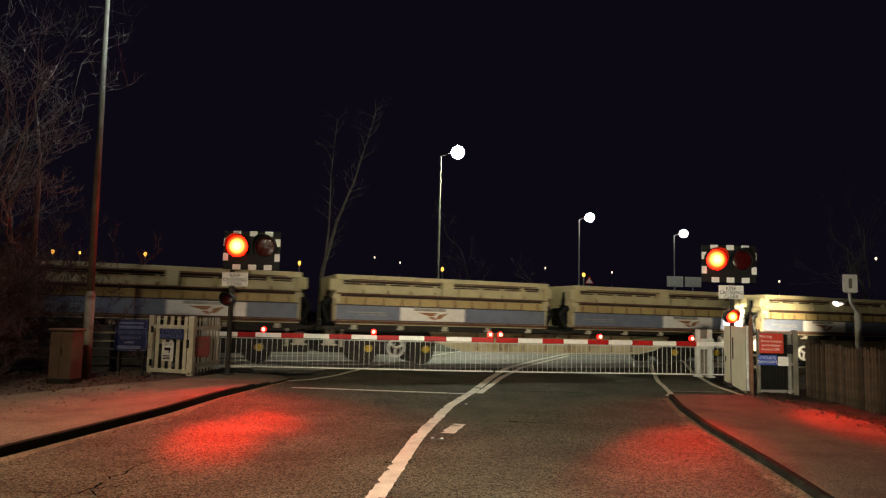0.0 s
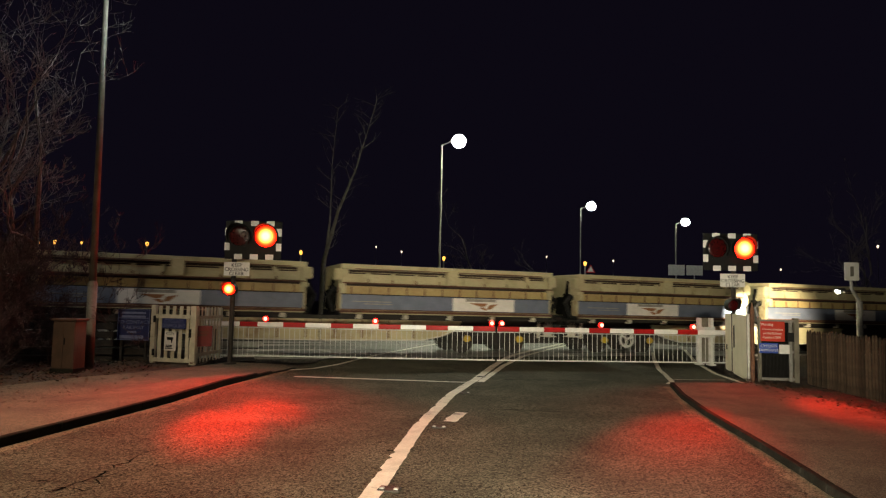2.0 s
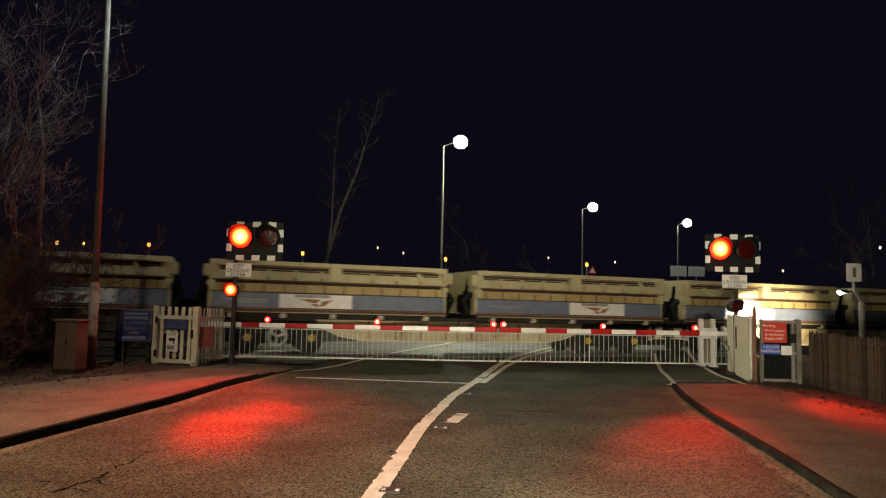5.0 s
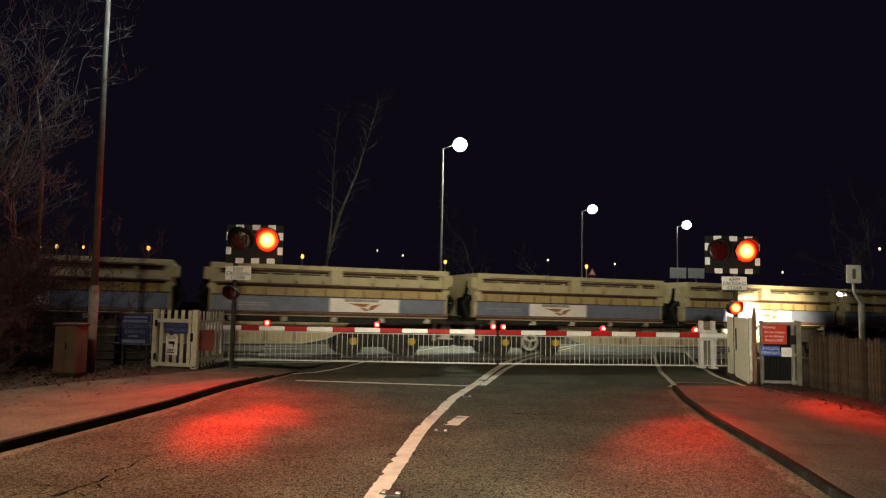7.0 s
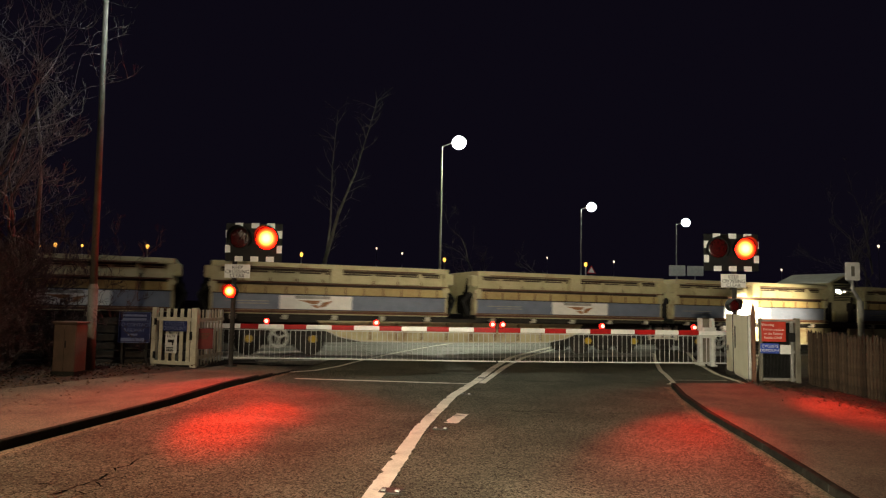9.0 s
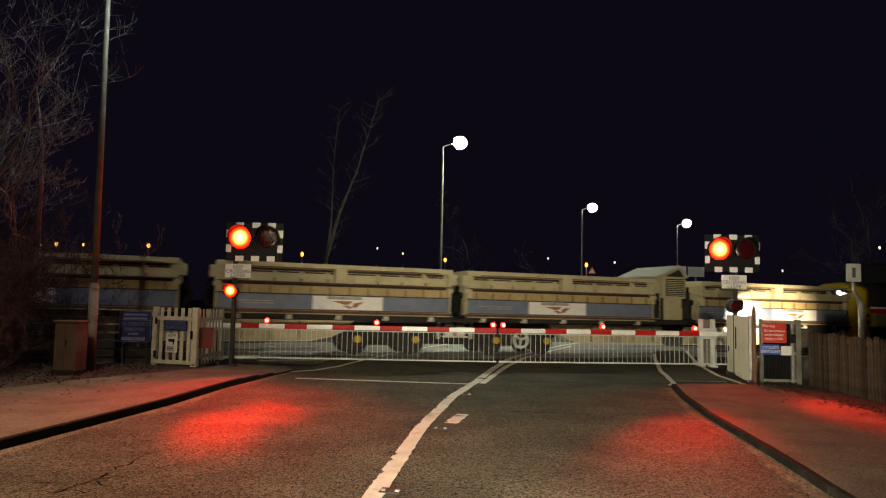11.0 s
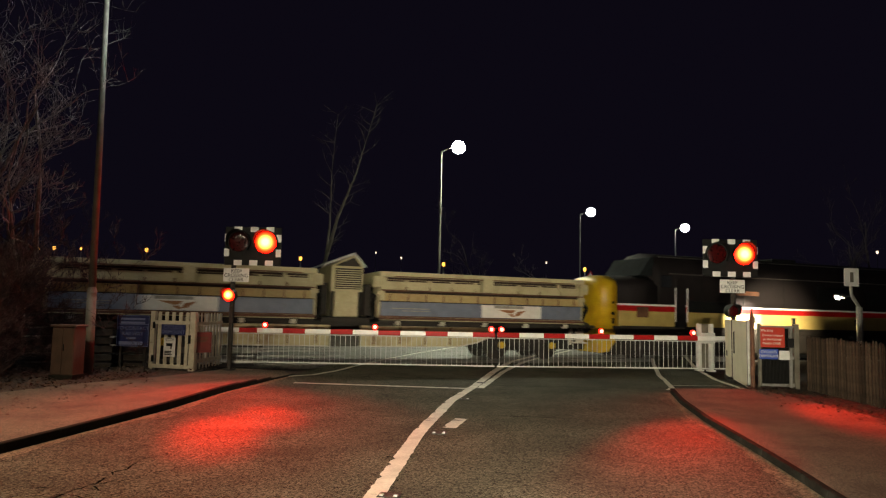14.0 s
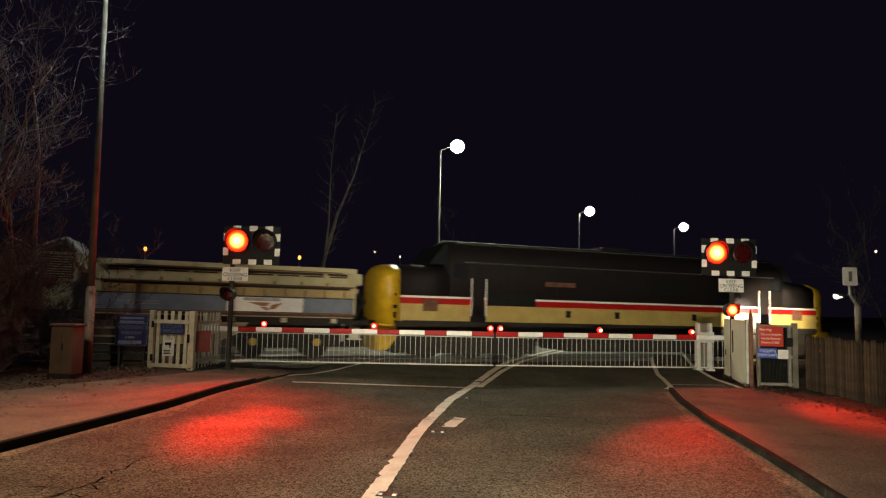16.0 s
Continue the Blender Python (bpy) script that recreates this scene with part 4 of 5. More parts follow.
def leaf_litter():
    rnd = random.Random(9)
    vs, fs = [], []
    for k in range(14000):
        if k < 11000:
            x, y = rnd.uniform(-12.0, -5.4), rnd.uniform(9.0, 18.0)
            if x > -7.2 + (y - 11.5) * 0.28 - 0.1 and rnd.random() < 0.93:
                continue
            if y > NEAR - 1.0 + 0.343 * x:
                continue
            z = 0.03 + rnd.uniform(0, 0.03) if x < -7.45 + (y - 11.5) * 0.36 else 0.12
        else:
            x, y = 6.9 + abs(rnd.gauss(0.15, 0.35)) * rnd.choice((1, 1, 1, 1, 1, 1, -0.8)), rnd.uniform(4.0, 15.5)
            z = 0.05 + rnd.uniform(0, 0.03) if x > 7.0 or y > 14.75 else 0.088
        s, a = rnd.uniform(0.02, 0.045), rnd.uniform(0, 6.28)
        u, w = Vector((math.cos(a), math.sin(a), rnd.uniform(-0.5, 0.5))) * s, Vector((-math.sin(a), math.cos(a), rnd.uniform(-0.5, 0.5))) * s * 0.6
        c = Vector((x, y, z + 0.02))
        i = len(vs)
        vs += [tuple(c - u), tuple(c - w), tuple(c + u), tuple(c + w)]
        fs.append((i, i + 1, i + 2, i + 3))
    me = bpy.data.meshes.new("leaf_litter")
    me.from_pydata(vs, [], fs)
    me.materials.append(M["leaf"])
    tagged(new("leaf_litter", me), "brown fallen leaves on the verge", "leaves", kind="stuff")


def verge():
    """Raised earth between footway and hedge, and along the timber fence."""
    structure("verge_west", slab(B(), [(-5.7, 16.65), (-6.02, 15.2), (-6.62, 13.2), (-7.42, 11.4), (-8.62, 8.0), (-9.52, 0.0), (-16, 0), (-15.8, 15.0), (-6.4, 18.2), (-5.9, 18.0)], -0.25, 0.03),
              M["soil"], "dark leaf-strewn earth verge", "verge")
    structure("verge_east", slab(B(), [(6.77, 14.75), (6.97, 13.0), (7.02, 8.0), (6.92, 0.0), (14, 0.0), (14, 20.5), (8.0, 19.3), (7.05, 15.5)], -0.25, 0.05),
              M["soil"], "dark leaf-strewn earth verge", "verge")


leaf_litter(), verge()

# ---- train ----
SIZE, RAIL = 0.868, 0.224  # train units to metres along and up; wheels reach 0.258 units under each origin


def ring_wheel(bm, c, r, w):
    tube(bm, (c[0], c[1] - w / 2, c[2]), (c[0], c[1] + w / 2, c[2]), r, r, 24)
    tube(bm, (c[0], c[1] - w / 2 - 0.02, c[2]), (c[0], c[1] - w / 2, c[2]), r * 0.3, r * 0.45, 16)
    for k in range(3):
        a = k * 2.094
        box(bm, (c[0] + 0.55 * r * math.cos(a), c[1] - w / 2 - 0.008, c[2] + 0.55 * r * math.sin(a)), (0.06, 0.02, 0.06))
    return bm


WHEELS = []


def bogie(host, x, r=0.48, base=1.05, spring="yellow"):
    slope = hull(B(), [[(x - base - 0.9, y, 0.98), (x - base - 0.32, y, 0.42), (x + base + 0.32, y, 0.42), (x + base + 0.9, y, 0.98)] for y in (0.30, 0.42)])
    part("bogie_side", slope, M["wagon_dark"], host)
    fr = part("bogie_frame", box(box(box(B(), (x, 0.18, 0.52), (2 * base + 0.7, 0.14, 0.16), 0, 0.03), (x, 0.18, 0.34), (0.6, 0.16, 0.42), 0, 0.03),
                                 (x, 1.35, 0.5), (0.5, 2.2, 0.2)), M["wagon_dark"], host)
    for sx in (-base, base):
        part("axle_box", box(B(), (x + sx, 0.17, 0.34), (0.30, 0.16, 0.42), 0, 0.03), M["wagon_dark"], fr)
        if spring:
            part("axle_cover", tube(B(), (x + sx, 0.09, 0.33), (x + sx, 0.02, 0.33), 0.13, 0.11, 16), M[spring], fr, "yellow round axle cover")
        ob = part("wheelset", tube(ring_wheel(ring_wheel(B(), (0, -0.72, 0), r, 0.13), (0, 0.72, 0), r, 0.13), (0, -0.72, 0), (0, 0.72, 0), 0.08), M["wagon_dark"], host)
        WHEELS.append((ob, (x + sx, 1.35, r - 0.252), r))


def wagon(flip):
    """A side-tipping ballast wagon. Origin: rail level at its middle, near side; x along the train, y away."""
    H = 4.02
    host = thing("ballast_wagon", Matrix(), "dirty cream and blue side-tipping ballast wagon", "railway wagon", "ballast wagons")
    bm = hull(B(), [[(x, 0.10, 1.25), (x, 0.10, 2.80), (x, 2.60, 2.80), (x, 2.60, 1.25)] for x in (-H, H)])
    part("hopper_body", bm, M["cream"], host)
    part("top_rail", box(B(), (0, 0.02, 2.77), (2 * H + 0.1, 0.26, 0.19), 0, 0.02), M["cream"], host)
    # dark bands put the shade under rail and ledge into the colour
    part("upper_recess", box(B(), (0, 0.086, 2.635), (2 * H - 0.5, 0.03, 0.075)), M["recess_shade"], host, "rusty dark recess")
    part("slot_recess", box(B(), (0, 0.088, 2.555), (2 * H - 0.5, 0.03, 0.05)), M["recess_shade"], host, "rusty dark recess")
    # brown strip paints a shadow line low on the top rail
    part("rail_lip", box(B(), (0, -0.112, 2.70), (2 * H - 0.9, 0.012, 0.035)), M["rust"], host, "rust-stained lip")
    part("mid_recess", box(B(), (0, 0.09, 2.16), (2 * H - 0.02, 0.03, 0.09)), M["recess_shade"], host, "rusty dark recess")
    part("mid_ledge", box(B(), (0, -0.02, 2.21), (2 * H, 0.24, 0.04), 0, 0.01), M["rust"], host, "rust-stained ledge")
    part("side_beam", box(B(), (0, 0.06, 1.975), (2 * H, 0.10, 0.27), 0, 0.015), M["wagon_ochre"], host, "ochre rust-stained side beam")
    part("beam_gap", box(B(), (0, 0.075, 1.83), (2 * H, 0.06, 0.05)), M["wagon_dark"], host)
    for k in range(9):
        x = -H + 0.5 + k * (2 * H - 1.0) / 8
        if k == 4:
            part("hinge_block", box(B(), (x, -0.02, 2.52), (0.42, 0.30, 0.56), 0, 0.03), M["cream"], host)
        else:
            part("side_rib", box(B(), (x, 0.045, 2.385), (0.82, 0.11, 0.29), 0, 0.02), M["cream"], host)
            # rust-brown strip also paints the shade in the gap between ribs
            part("rib_gap", box(B(), (x + 0.44, 0.092, 2.40), (0.06, 0.03, 0.32)), M["rust"], host, "rust-stained joint")
            part("slot_post", box(B(), (x + 0.44, 0.04, 2.47), (0.12, 0.13, 0.23), 0, 0.015), M["cream"], host)
            if k in (0, 7):
                part("slot_post", box(B(), (x + (0.36 if k == 7 else -0.36), 0.02, 2.56), (0.12, 0.16, 0.2), 0, 0.015), M["cream"], host)
    for k in range(12):
        x = -H + 0.35 + k * (2 * H - 0.7) / 11
        part("beam_stiffener", box(B(), (x, 0.012, 1.965), (0.04, 0.05, 0.25), 0, 0.008), M["rust"], host)
    part("blue_panel", box(B(), (0, 0.045, 1.56), (2 * H - 0.05, 0.06, 0.5), 0, 0.01), M["wagon_blue"], host, "faded blue side panel")
    logo = part("white_panel", box(B(), (0, 0.012, 1.56), (2.45, 0.02, 0.46), 0, 0.004), M["sign_white"], host, "white panel with a chevron mark")
    part("mark_bar", box(B(), (-0.12, -0.001, 1.73), (1.2, 0.008, 0.10)), M["galv"], logo, "grey-blue lettering bar")
    for pts in ([(-0.60, 1.63), (0.16, 1.63), (0.05, 1.52), (-0.12, 1.50)], [(0.20, 1.56), (0.56, 1.63), (0.42, 1.52), (0.30, 1.42), (0.10, 1.40)],
                [(-0.18, 1.47), (0.04, 1.49), (0.12, 1.38), (0.02, 1.37)]):
        bm = B()
        bm.faces.new([bm.verts.new((x, -0.004, z)) for x, z in pts])
        r = bmesh.ops.extrude_face_region(bm, geom=bm.faces[:])
        for v in r["geom"]:
            if isinstance(v, bmesh.types.BMVert):
                v.co.y += 0.006
        bmesh.ops.recalc_face_normals(bm, faces=bm.faces[:])
        part("mark_stroke", bm, M["mark"], logo, "orange-brown stroke")
    bm = B()
    box(bm, (-2.9, 0.013, 1.58), (1.4, 0.008, 0.03))
    box(bm, (-2.7, 0.013, 1.50), (1.0, 0.008, 0.03))
    part("small_lettering_bar", bm, M["galv"], host, "pale unreadable lettering")
    part("lower_sill", box(B(), (0, 0.0, 1.235), (2 * H + 0.1, 0.2, 0.075), 0, 0.012), M["rust"], host, "rust-brown sill")
    part("sill_edge", box(B(), (0, -0.04, 1.175), (2 * H + 0.05, 0.14, 0.03), 0, 0.008), M["cream"], host)
    part("sill_stain", box(B(), (0, 0.05, 1.30), (2 * H, 0.07, 0.035)), M["rust"], host, "rust-stained edge")
    part("tipping_door_edge", box(B(), (0, 0.10, 1.12), (2 * H, 0.1, 0.14), 0, 0.01), M["wagon_dark"], host)
    part("solebar", box(B(), (-flip * 0.15, 0.34, 0.98), (2 * H + 0.95, 0.14, 0.22), 0, 0.015), M["wagon_dark"], host)
    part("centre_sill", box(B(), (0, 1.35, 0.92), (2 * H + 0.7, 0.6, 0.3)), M["wagon_dark"], host)
    for k in range(5):
        x = -3.35 + k * 1.675
        part("hinge_lug", box(box(B(), (x, 0.12, 1.06), (0.20, 0.16, 0.16), 0, 0.02), (x, 0.03, 1.04), (0.09, 0.06, 0.09), 0, 0.01), M["spring"], host, "dusty pale hinge lug")
    # deep-bellied sole beam from the bogie to the middle of the twin unit
    profile = [(0.55, 0.95), (0.30, 0.66), (-0.25, 0.42), (-1.0, 0.27), (-4.62, 0.25), (-4.62, 0.95)]
    part("belly_beam", hull(B(), [[(flip * x, y, z) for x, z in profile] for y in (0.20, 0.30)]), M["cream"], host, "dusty cream deep-bellied sole beam")
    part("belly_flange", hull(B(), [[(flip * x, y, z + dz) for x, z, dz in [(p[0], p[1], -0.035) for p in profile[1:5]] + [(p[0], p[1], 0.0) for p in profile[4:0:-1]]]
                                    for y in (0.12, 0.36)]), M["spring"], host, "pale beam flange")
    for k in range(4):
        part("belly_stiffener", box(B(), (-flip * (1.3 + k * 0.95), 0.185, 0.62), (0.05, 0.04, 0.62), 0, 0.008), M["rust"], host)
    part("brake_cylinder", tube(B(), (flip * 0.2, 0.5, 0.72), (-flip * 0.6, 0.5, 0.72), 0.15), M["wagon_dark"], host)
    for sx in (-1, 1):
        part("end_wall", box(B(), (sx * (H + 0.03), 1.35, 2.05), (0.08, 2.62, 1.62), 0, 0.02), M["cream"], host)
        part("end_post", box(B(), (sx * (H - 0.05), 0.0, 2.3), (0.16, 0.2, 0.9), 0, 0.02), M["cream"], host)
        part("tipping_ram", tube(tube(B(), (sx * (H + 0.22), 0.5, 1.15), (sx * (H + 0.22), 0.5, 2.1), 0.15, 0.13), (sx * (H + 0.22), 0.5, 2.1), (sx * (H + 0.14), 0.5, 2.6), 0.07), M["tar"], host)
        part("hose_loop", tube(tube(B(), (sx * (H + 0.16), 0.25, 2.05), (sx * (H + 0.42), 0.3, 1.75), 0.07), (sx * (H + 0.42), 0.3, 1.75), (sx * (H + 0.16), 0.3, 1.2), 0.07), M["black"], host)
        part("ram_housing", box(box(B(), (sx * (H + 0.2), 0.75, 1.62), (0.32, 0.8, 0.72), 0, 0.1), (sx * (H + 0.14), 0.4, 1.95), (0.26, 0.3, 0.22), 0, 0.08), M["tar"], host,
             "black hydraulic housing")
        part("end_bracket", box(box(B(), (sx * (H + 0.13), 0.14, 2.5), (0.26, 0.4, 0.40), 0, 0.05), (sx * (H + 0.05), 0.06, 2.1), (0.16, 0.24, 0.14), 0, 0.03), M["cream"], host)
        for y in (0.48, 2.22) if sx == flip else ():
            part("buffer", tube(tube(B(), (sx * (H + 0.32), y, 1.02), (sx * (H + 0.55), y, 1.02), 0.09), (sx * (H + 0.55), y, 1.02), (sx * (H + 0.58), y, 1.02), 0.2),
                 M["wagon_dark"], host)
    bogie(host, flip * 1.75)
    part("brake_gear", box(box(B(), (flip * 1.75, 1.35, 0.36), (2.9, 1.2, 0.56), 0, 0.05), (flip * 3.75, 1.35, 0.50), (1.5, 1.7, 0.7), 0, 0.05), M["wagon_dark"], host)
    part("end_step", box(box(box(B(), (flip * (H + 0.12), 0.3, 0.72), (0.34, 0.06, 0.55), 0, 0.02), (flip * (H + 0.12), 0.28, 0.44), (0.5, 0.3, 0.05), 0, 0.01),
                         (flip * (H - 0.3), 0.3, 0.66), (0.08, 0.08, 0.6)), M["spring"], host, "dusty pale end step")
    if flip < 0:
        bm, R = B(), 0.29
        for k in range(20):
            a, c = [2 * math.pi * (k + q) / 20 for q in (0, 1)]
            tube(bm, (-1.85 + R * math.cos(a), -0.01, 0.37 + R * math.sin(a)), (-1.85 + R * math.cos(c), -0.01, 0.37 + R * math.sin(c)), 0.045, seg=6)
        for k in range(3):
            a = k * 2.094 + 0.4
            tube(bm, (-1.85, -0.01, 0.37), (-1.85 + R * math.cos(a), -0.01, 0.37 + R * math.sin(a)), 0.04, seg=6)
        part("hand_wheel", bm, M["white"], host, "pale spoked brake wheel")
    return host


TRAIN = []
GEN = 23.86
MIDDLES = [(29.05, 1.05), (18.72, -0.3), (10.0, 0.3), (0.75, -0.65), (-8.5, 1.05), (-17.8, -0.6), (-27.1, 1.3), (-36.4, -0.5), (-45.7, 1.1), (-55.0, -0.6)]
first, proto = {}, {}
for k, (s, off) in enumerate(MIDDLES):
    flip = -1 if k % 2 else 1
    if flip not in first:
        n0 = len(WHEELS)
        w = first[flip] = wagon(flip)
        w.scale = (SIZE, 1, SIZE)
        proto[flip] = WHEELS[n0:]
    else:
        w = copy_thing(first[flip], Matrix())
        for ob in w.children:
            for o, c, r in proto[flip]:
                if ob.data == o.data:
                    WHEELS.append((ob, c, r))
                    break
    for ob in w.children:
        if ob.name.startswith("white_panel"):
            ob.location.x = off
    TRAIN.append((w, s))


def generator():
    host = thing("generator_unit", Matrix(), "cream generator housing with a pitched roof and louvred side", "generator")
    w = 0.55
    bm = hull(B(), [[(-w, y, 2.12), (-w, y, 3.0), (0.22, y, 3.40), (w, y, 3.0), (w, y, 2.12)] for y in (0.12, 2.55)])
    part("housing", bm, M["cream"], host)
    part("lower_housing", box(B(), (0.02, 1.34, 1.68), (0.84, 2.3, 0.9), 0, 0.03), M["cream"], host)
    bm = hull(B(), [[(-w + 0.08, y, 3.0), (0.22, y, 3.31), (w - 0.08, y, 3.0)] for y in (0.09, 0.13)])
    part("gable_vent", bm, M["wagon_dark"], host, "dark gable vent")
    bm = hull(B(), [[(-w - 0.3, y, 2.98), (0.22, y, 3.42), (w + 0.08, y, 2.98), (w + 0.08, y, 3.03), (0.22, y, 3.48), (-w - 0.3, y, 3.03)] for y in (0.04, 2.64)])
    part("roof", bm, M["white"], host, "pale pitched roof")
    for k in range(9):
        part("louvre", box(B(), (0.04, 0.095, 2.25 + k * 0.075), (0.85, 0.05, 0.03), 0, 0.006), M["cream"], host)
    part("lower_box", box(B(), (0.03, 0.15, 1.5), (0.7, 0.1, 0.46), 0, 0.02), M["cream"], host)
    part("louvre_back", box(B(), (0.04, 0.112, 2.56), (0.92, 0.012, 0.72)), M["wagon_dark"], host)
    part("deck", box(B(), (0, 1.35, 1.12), (1.7, 2.5, 0.2), 0, 0.02), M["wagon_dark"], host)
    part("deck_frame", box(B(), (0, 1.35, 0.9), (1.7, 1.8, 0.26)), M["wagon_dark"], host)
    for x in (-0.49, 0.53):
        part("leg", box(B(), (x, 0.25, 1.66), (0.07, 0.12, 0.94), 0, 0.01), M["wagon_dark"], host)
    for x in (-0.76, 0.76):
        part("end_unit", box(B(), (x, 0.9, 1.85), (0.22, 1.4, 1.1), 0, 0.03), M["wagon_dark"], host)
    return host


unit = generator()
unit.scale = (SIZE, 1, SIZE)
TRAIN.append((unit, GEN))


def loco():
    """A nose-ended diesel locomotive. Origin: rail level at its leading nose, near side."""
    L, W = 21.6, 2.7
    host = thing("diesel_locomotive", Matrix(), "dark grey and cream diesel locomotive with yellow noses", "locomotive")

    def ring(x, half, top, shoulder, low, c=1.35, crown=0.35):
        pts = [(-half, low), (-half, shoulder), (-half * 0.93, shoulder + (top - shoulder) * 0.45), (-half * crown * 1.6, top - (top - shoulder) * 0.12), (0, top)]
        pts += [(-y, z) for y, z in pts[-2::-1]]
        return [(x, c + y, z) for y, z in pts]

    part("body_shell", hull(B(), [ring(x, h, t, s, 1.80) for x, h, t, s in ((2.95, 1.28, 4.02, 3.2), (3.2, 1.34, 4.22, 3.3), (L - 3.2, 1.34, 4.22, 3.3), (L - 2.95, 1.28, 4.02, 3.2))]),
         M["loco_dark"], host, "charcoal upper body", True)
    for d, flip in ((0, 1), (L, -1)):
        X = lambda x: d + flip * x
        part("nose_front", hull(B(), [ring(X(0.42), 0.82, 2.86, 2.35, 1.15), ring(X(0.47), 1.0, 3.02, 2.5, 1.05), ring(X(0.6), 1.14, 3.12, 2.6, 0.98), ring(X(0.82), 1.22, 3.17, 2.68, 0.95), ring(X(1.18), 1.25, 3.19, 2.70, 0.95)]),
             M["yellow"], host, "yellow rounded nose", True)
        part("nose_cowl", hull(B(), [ring(X(1.18), 1.255, 3.19, 2.70, 1.80), ring(X(2.4), 1.30, 3.22, 2.75, 1.80), ring(X(3.05), 1.31, 3.24, 2.78, 1.80)]), M["loco_dark"], host,
             "charcoal nose top", True)
        part("windscreen", hull(B(), [[(X(2.3), y, 3.2), (X(2.86), y, 3.96), (X(2.98), y, 3.96), (X(2.98), y, 3.2)] for y in (0.2, 2.5)]), M["screen"], host, "dim reflecting windscreen")
        part("buffer_beam", box(B(), (X(0.45), 1.35, 0.82), (0.4, 2.3, 0.4), 0, 0.04), M["yellow"], host)
        part("valance", hull(B(), [[(X(0.40), y, 0.06), (X(0.3), y, 0.98), (X(1.1), y, 0.98), (X(1.1), y, 0.50), (X(0.8), y, 0.10)] for y in (0.1, 2.6)]), M["yellow"], host)
        for y in (0.48, 2.22):
            part("buffer", tube(tube(B(), (X(0.4), y, 1.02), (X(0.0), y, 1.02), 0.10), (X(0.0), y, 1.02), (X(-0.04), y, 1.02), 0.22), M["wagon_dark"], host)
        for x in (3.86, 4.44):
            part("handrail", tube(B(), (X(x), -0.05, 1.35), (X(x), -0.05, 2.72), 0.024), M["sign_white"], host, "white handrail")
        part("cab_door", box(B(), (X(4.15), 0.0, 2.2), (0.46, 0.05, 1.9), 0, 0.01), M["loco_dark"], host)
        part("cab_window", box(B(), (X(3.45), 0.012, 2.98), (0.56, 0.03, 0.5), 0, 0.02), M["glass"], host, "dark cab side window")
        part("sand_box", box(B(), (X(1.35), 1.35, 0.45), (0.75, 2.2, 0.95), 0, 0.05), M["wagon_dark"], host)
        part("step_plate", box(B(), (X(4.38), 0.04, 0.9), (0.6, 0.2, 0.06), 0, 0.01), M["wagon_dark"], host)
        for z, w, h in ((1.62, 0.16, 0.13), (1.32, 0.12, 0.22), (2.05, 0.10, 0.10)):
            part("nose_fitting", box(B(), (X(1.02), 0.125, z), (w, 0.06, h), 0, 0.015), M["black"], host, "black nose fitting")
        part("door_recess", box(B(), (X(4.15), 0.0, 1.42), (0.62, 0.05, 0.62), 0, 0.01), M["black"], host)
        part("nose_grille", box(B(), (X(2.3), 0.0, 1.70), (0.55, 0.05, 0.42), 0, 0.01), M["rust"], host, "brown louvred grille")
    for z0, z1, m, nm in ((1.957, 2.03, "sign_white", "white_stripe"), (1.742, 1.955, "red", "red_stripe"), (1.12, 1.74, "loco_cream", "lower_panel")):
        part(nm, box(B(), (L / 2, 1.35, (z0 + z1) / 2), (L - 2.36, W + 0.012, z1 - z0), 0, 0.0), M[m], host)
    part("underframe", box(B(), (L / 2, 1.35, 1.0), (L - 2.0, 2.5, 0.26), 0, 0.02), M["wagon_dark"], host)
    part("fuel_tank", box(B(), (L / 2, 1.35, 0.5), (5.4, 2.3, 0.9), 0, 0.08), M["wagon_dark"], host)
    for x, z, w, h in ((5.5, 1.975, 2.0, 0.46), (7.55, 2.62, 1.3, 0.18), (12.5, 2.7, 2.0, 0.7), (15.0, 2.6, 1.2, 0.6)):
        part("body_grille", box(B(), (x, 0.0, z), (w, 0.04, h), 0, 0.01), M["rust"] if h == 0.18 else M["black"], host, "dull brown nameplate" if h == 0.18 else "")
    for x in (7.9, 10.1, 13.8):
        part("access_panel", box(B(), (x, -0.002, 1.5), (0.22, 0.02, 0.26), 0, 0.004), M["black"], host)
    # bright tube shapes the thin highlight along the roof shoulder
    part("roof_gutter", tube(B(), (3.6, -0.01, 3.30), (L - 3.6, -0.01, 3.30), 0.022, seg=6), M["steel"], host, "thin bright gutter line")
    for x in (5.2, 7.4, 9.6, 11.8, 14.0, 16.2):
        part("body_joint", box(B(), (x, 0.004, 2.66), (0.03, 0.02, 1.2)), M["black"], host)
    part("body_skirt", box(B(), (L / 2, 1.35, 1.10), (L - 2.5, W + 0.02, 0.10), 0, 0.01), M["wagon_dark"], host)
    part("roof_rail", tube(B(), (3.4, 0.45, 4.02), (L - 3.4, 0.45, 4.02), 0.02, seg=6), M["steel"], host)
    part("exhaust", box(B(), (L / 2, 1.35, 4.24), (1.4, 0.7, 0.14), 0, 0.03), M["black"], host)
    for x in (4.2, L - 4.2):
        fr = part("bogie_frame", box(box(box(B(), (x, 0.2, 0.66), (5.0, 0.16, 0.46), 0, 0.05), (x, 0.24, 0.24), (4.9, 0.12, 0.56), 0, 0.03), (x, 1.35, 0.7), (0.8, 2.2, 0.3)), M["wagon_dark"], host)
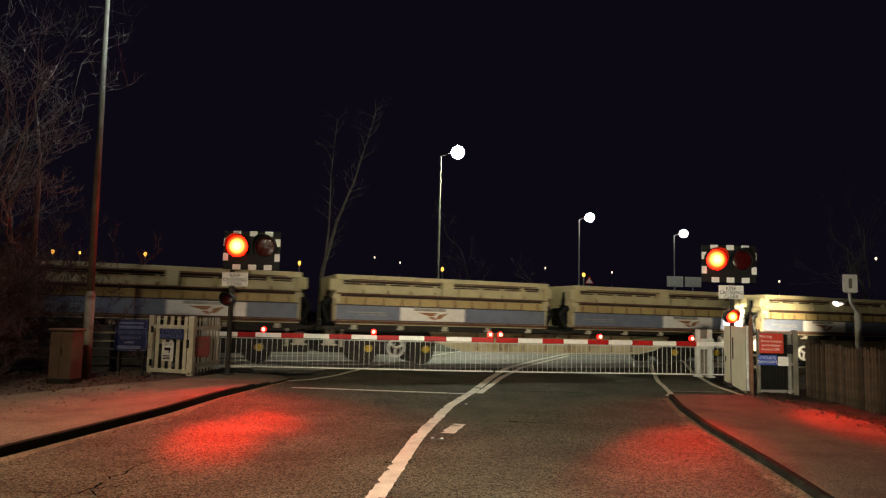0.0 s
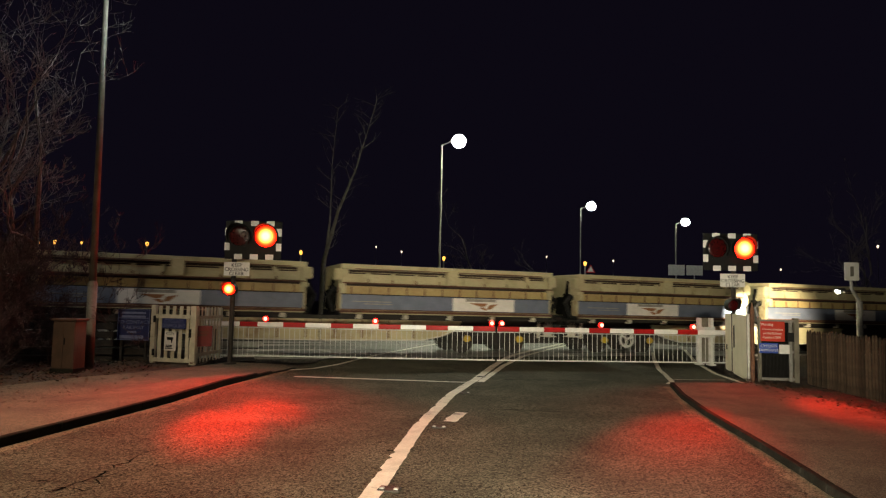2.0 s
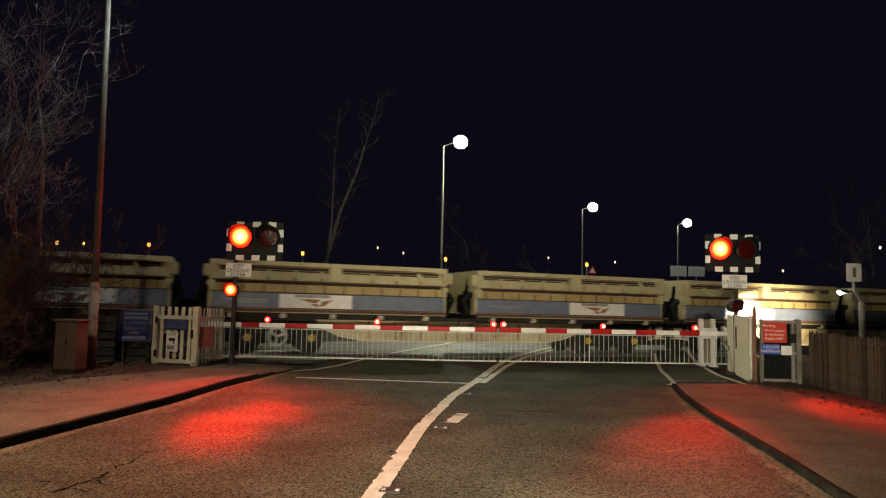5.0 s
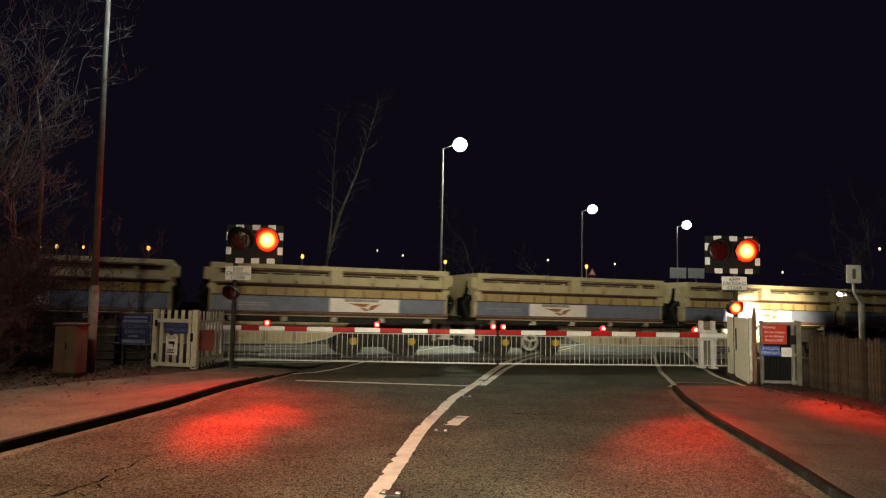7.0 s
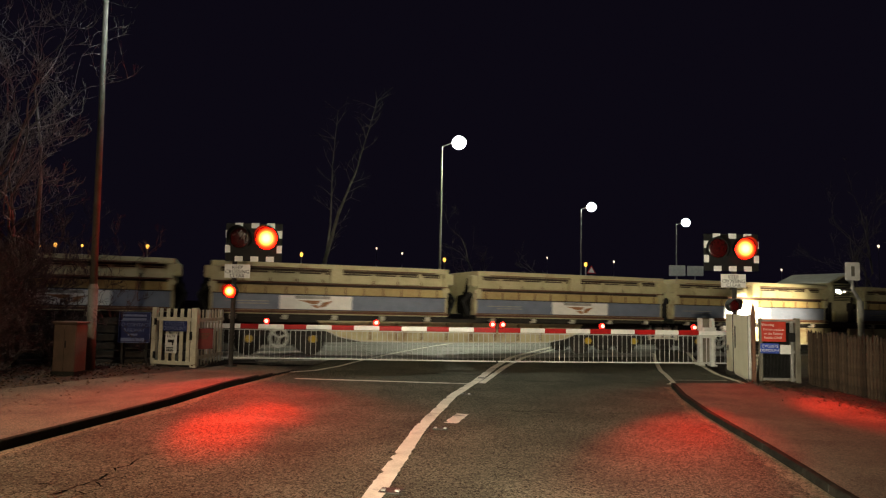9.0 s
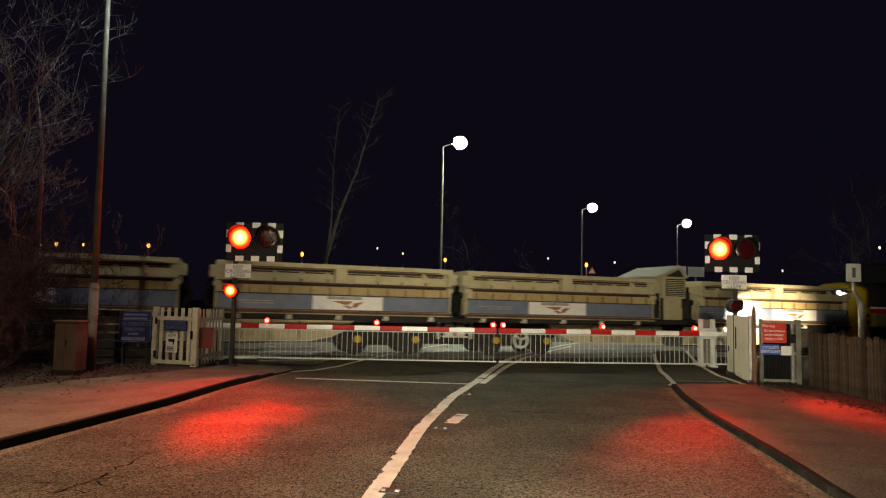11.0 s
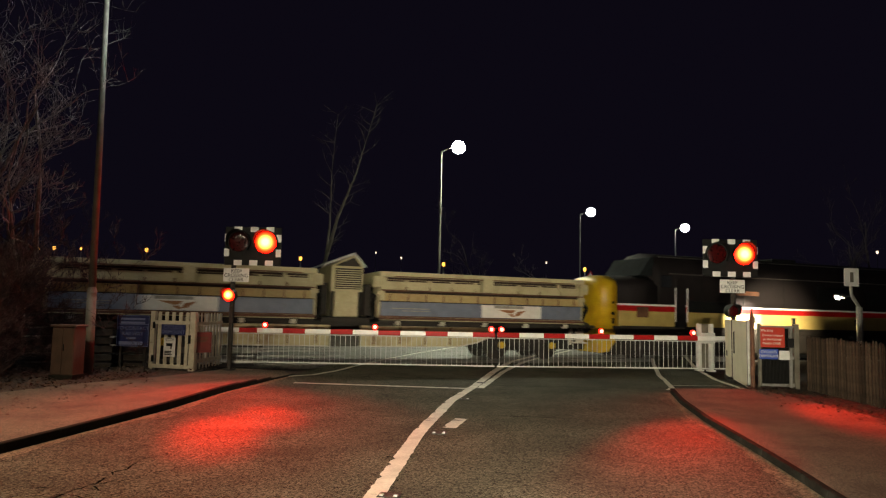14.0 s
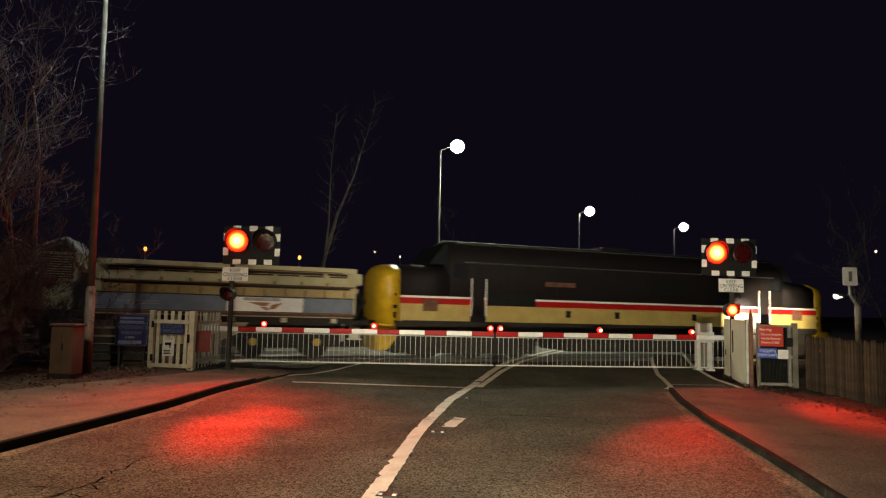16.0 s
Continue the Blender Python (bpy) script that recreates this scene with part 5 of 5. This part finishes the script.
        part("traction_motor", box(B(), (x, 1.35, 0.40), (4.4, 1.3, 0.6), 0, 0.05), M["wagon_dark"], fr)
        for sx in (-1.8, 0, 1.8):
            part("axle_box", box(B(), (x + sx, 0.14, 0.42), (0.32, 0.2, 0.44), 0, 0.04), M["wagon_dark"], fr)
            ob = part("wheelset", tube(ring_wheel(ring_wheel(B(), (0, -0.72, 0), 0.62, 0.13), (0, 0.72, 0), 0.62, 0.13), (0, -0.72, 0), (0, 0.72, 0), 0.09), M["wagon_dark"], host)
            WHEELS.append((ob, (x + sx, 1.35, 0.368), 0.62))
    return host


unit = loco()
unit.scale = (SIZE, 1, SIZE)
TRAIN.append((unit, 33.55))

# ---- movement ----
SPEED, EASE, GRADE = 4.604, -0.01996, 0.42  # in the train's own units


def run(t):
    """How far the train has gone to the west, against its place at 8 s."""
    return SPEED * (t - 8) + EASE * (t - 8) ** 2 / 2 + 0.8 * max(0.0, 1 - t / 5.2)


def on_off(lit, c, spans):
    """Bring a lit element in front of its dark lens during the spans, and back into the casing after."""
    x, y, z = c
    out, back = Matrix.Translation((x, y - 0.03, z)), Matrix.Translation((x, y + 0.1, z))
    state = any(a <= 0.05 < b for a, b in spans)
    rows = [(0.0, out if state else back)]
    for t in sorted({t for ab in spans for t in ab}):
        if 0.05 < t < 15.93:
            rows += [(t, rows[-1][1]), (t + 1 / 30, back if rows[-1][1] is out else out)]
    rows.append((16.0, rows[-1][1]))
    walk(lit, rows)


def motions():
    times = [0.0, 1.0, 2.0, 3.0, 4.0, 5.0, 6.0, 7.0, 8.0, 10.0, 12.0, 14.0, 16.0]
    for ob, s in TRAIN:
        rows = []
        for t in times:
            d = (s - run(t)) * SIZE
            p = Vector((0, NEAR)) + AX * d
            rows.append((t, pose(p.x, p.y, RAIL - 0.00733 * d, 0, GRADE, 18.945)))
        walk(ob, rows)
    steps = [k * 0.125 for k in range(129)]
    for ob, c, r in WHEELS:
        walk(ob, [(t, Matrix.Translation(c) @ Matrix.Rotation(-run(t) / r, 4, "Y")) for t in steps])
    P = 0.7833
    late = {11: -0.06, 18: 0.03}
    left = [(0.4 + k * P - P / 2, 0.4 + k * P + late.get(k, 0)) for k in range(0, 22)]
    right = [(0.4 + k * P + min(0, late.get(k, 0)) - (0.06 if k == 18 else 0), 0.4 + k * P + P / 2) for k in range(-1, 21)]
    west = [(0.31 + 0.757 * k, 0.71 + 0.757 * k) for k in range(21)]
    mids = [0.0, 0.75, 1.5, 2.25, 3.0, 3.8, 4.65, 5.5] + [6.29 + 0.745 * k for k in range(15)]
    east = [(m - 0.19, m + 0.19) for m in mids]
    for key, spans in (("left", left), ("right", right), ("west", west), ("east", east)):
        for lit, c in BULBS[key]:
            on_off(lit, c, spans)


motions()
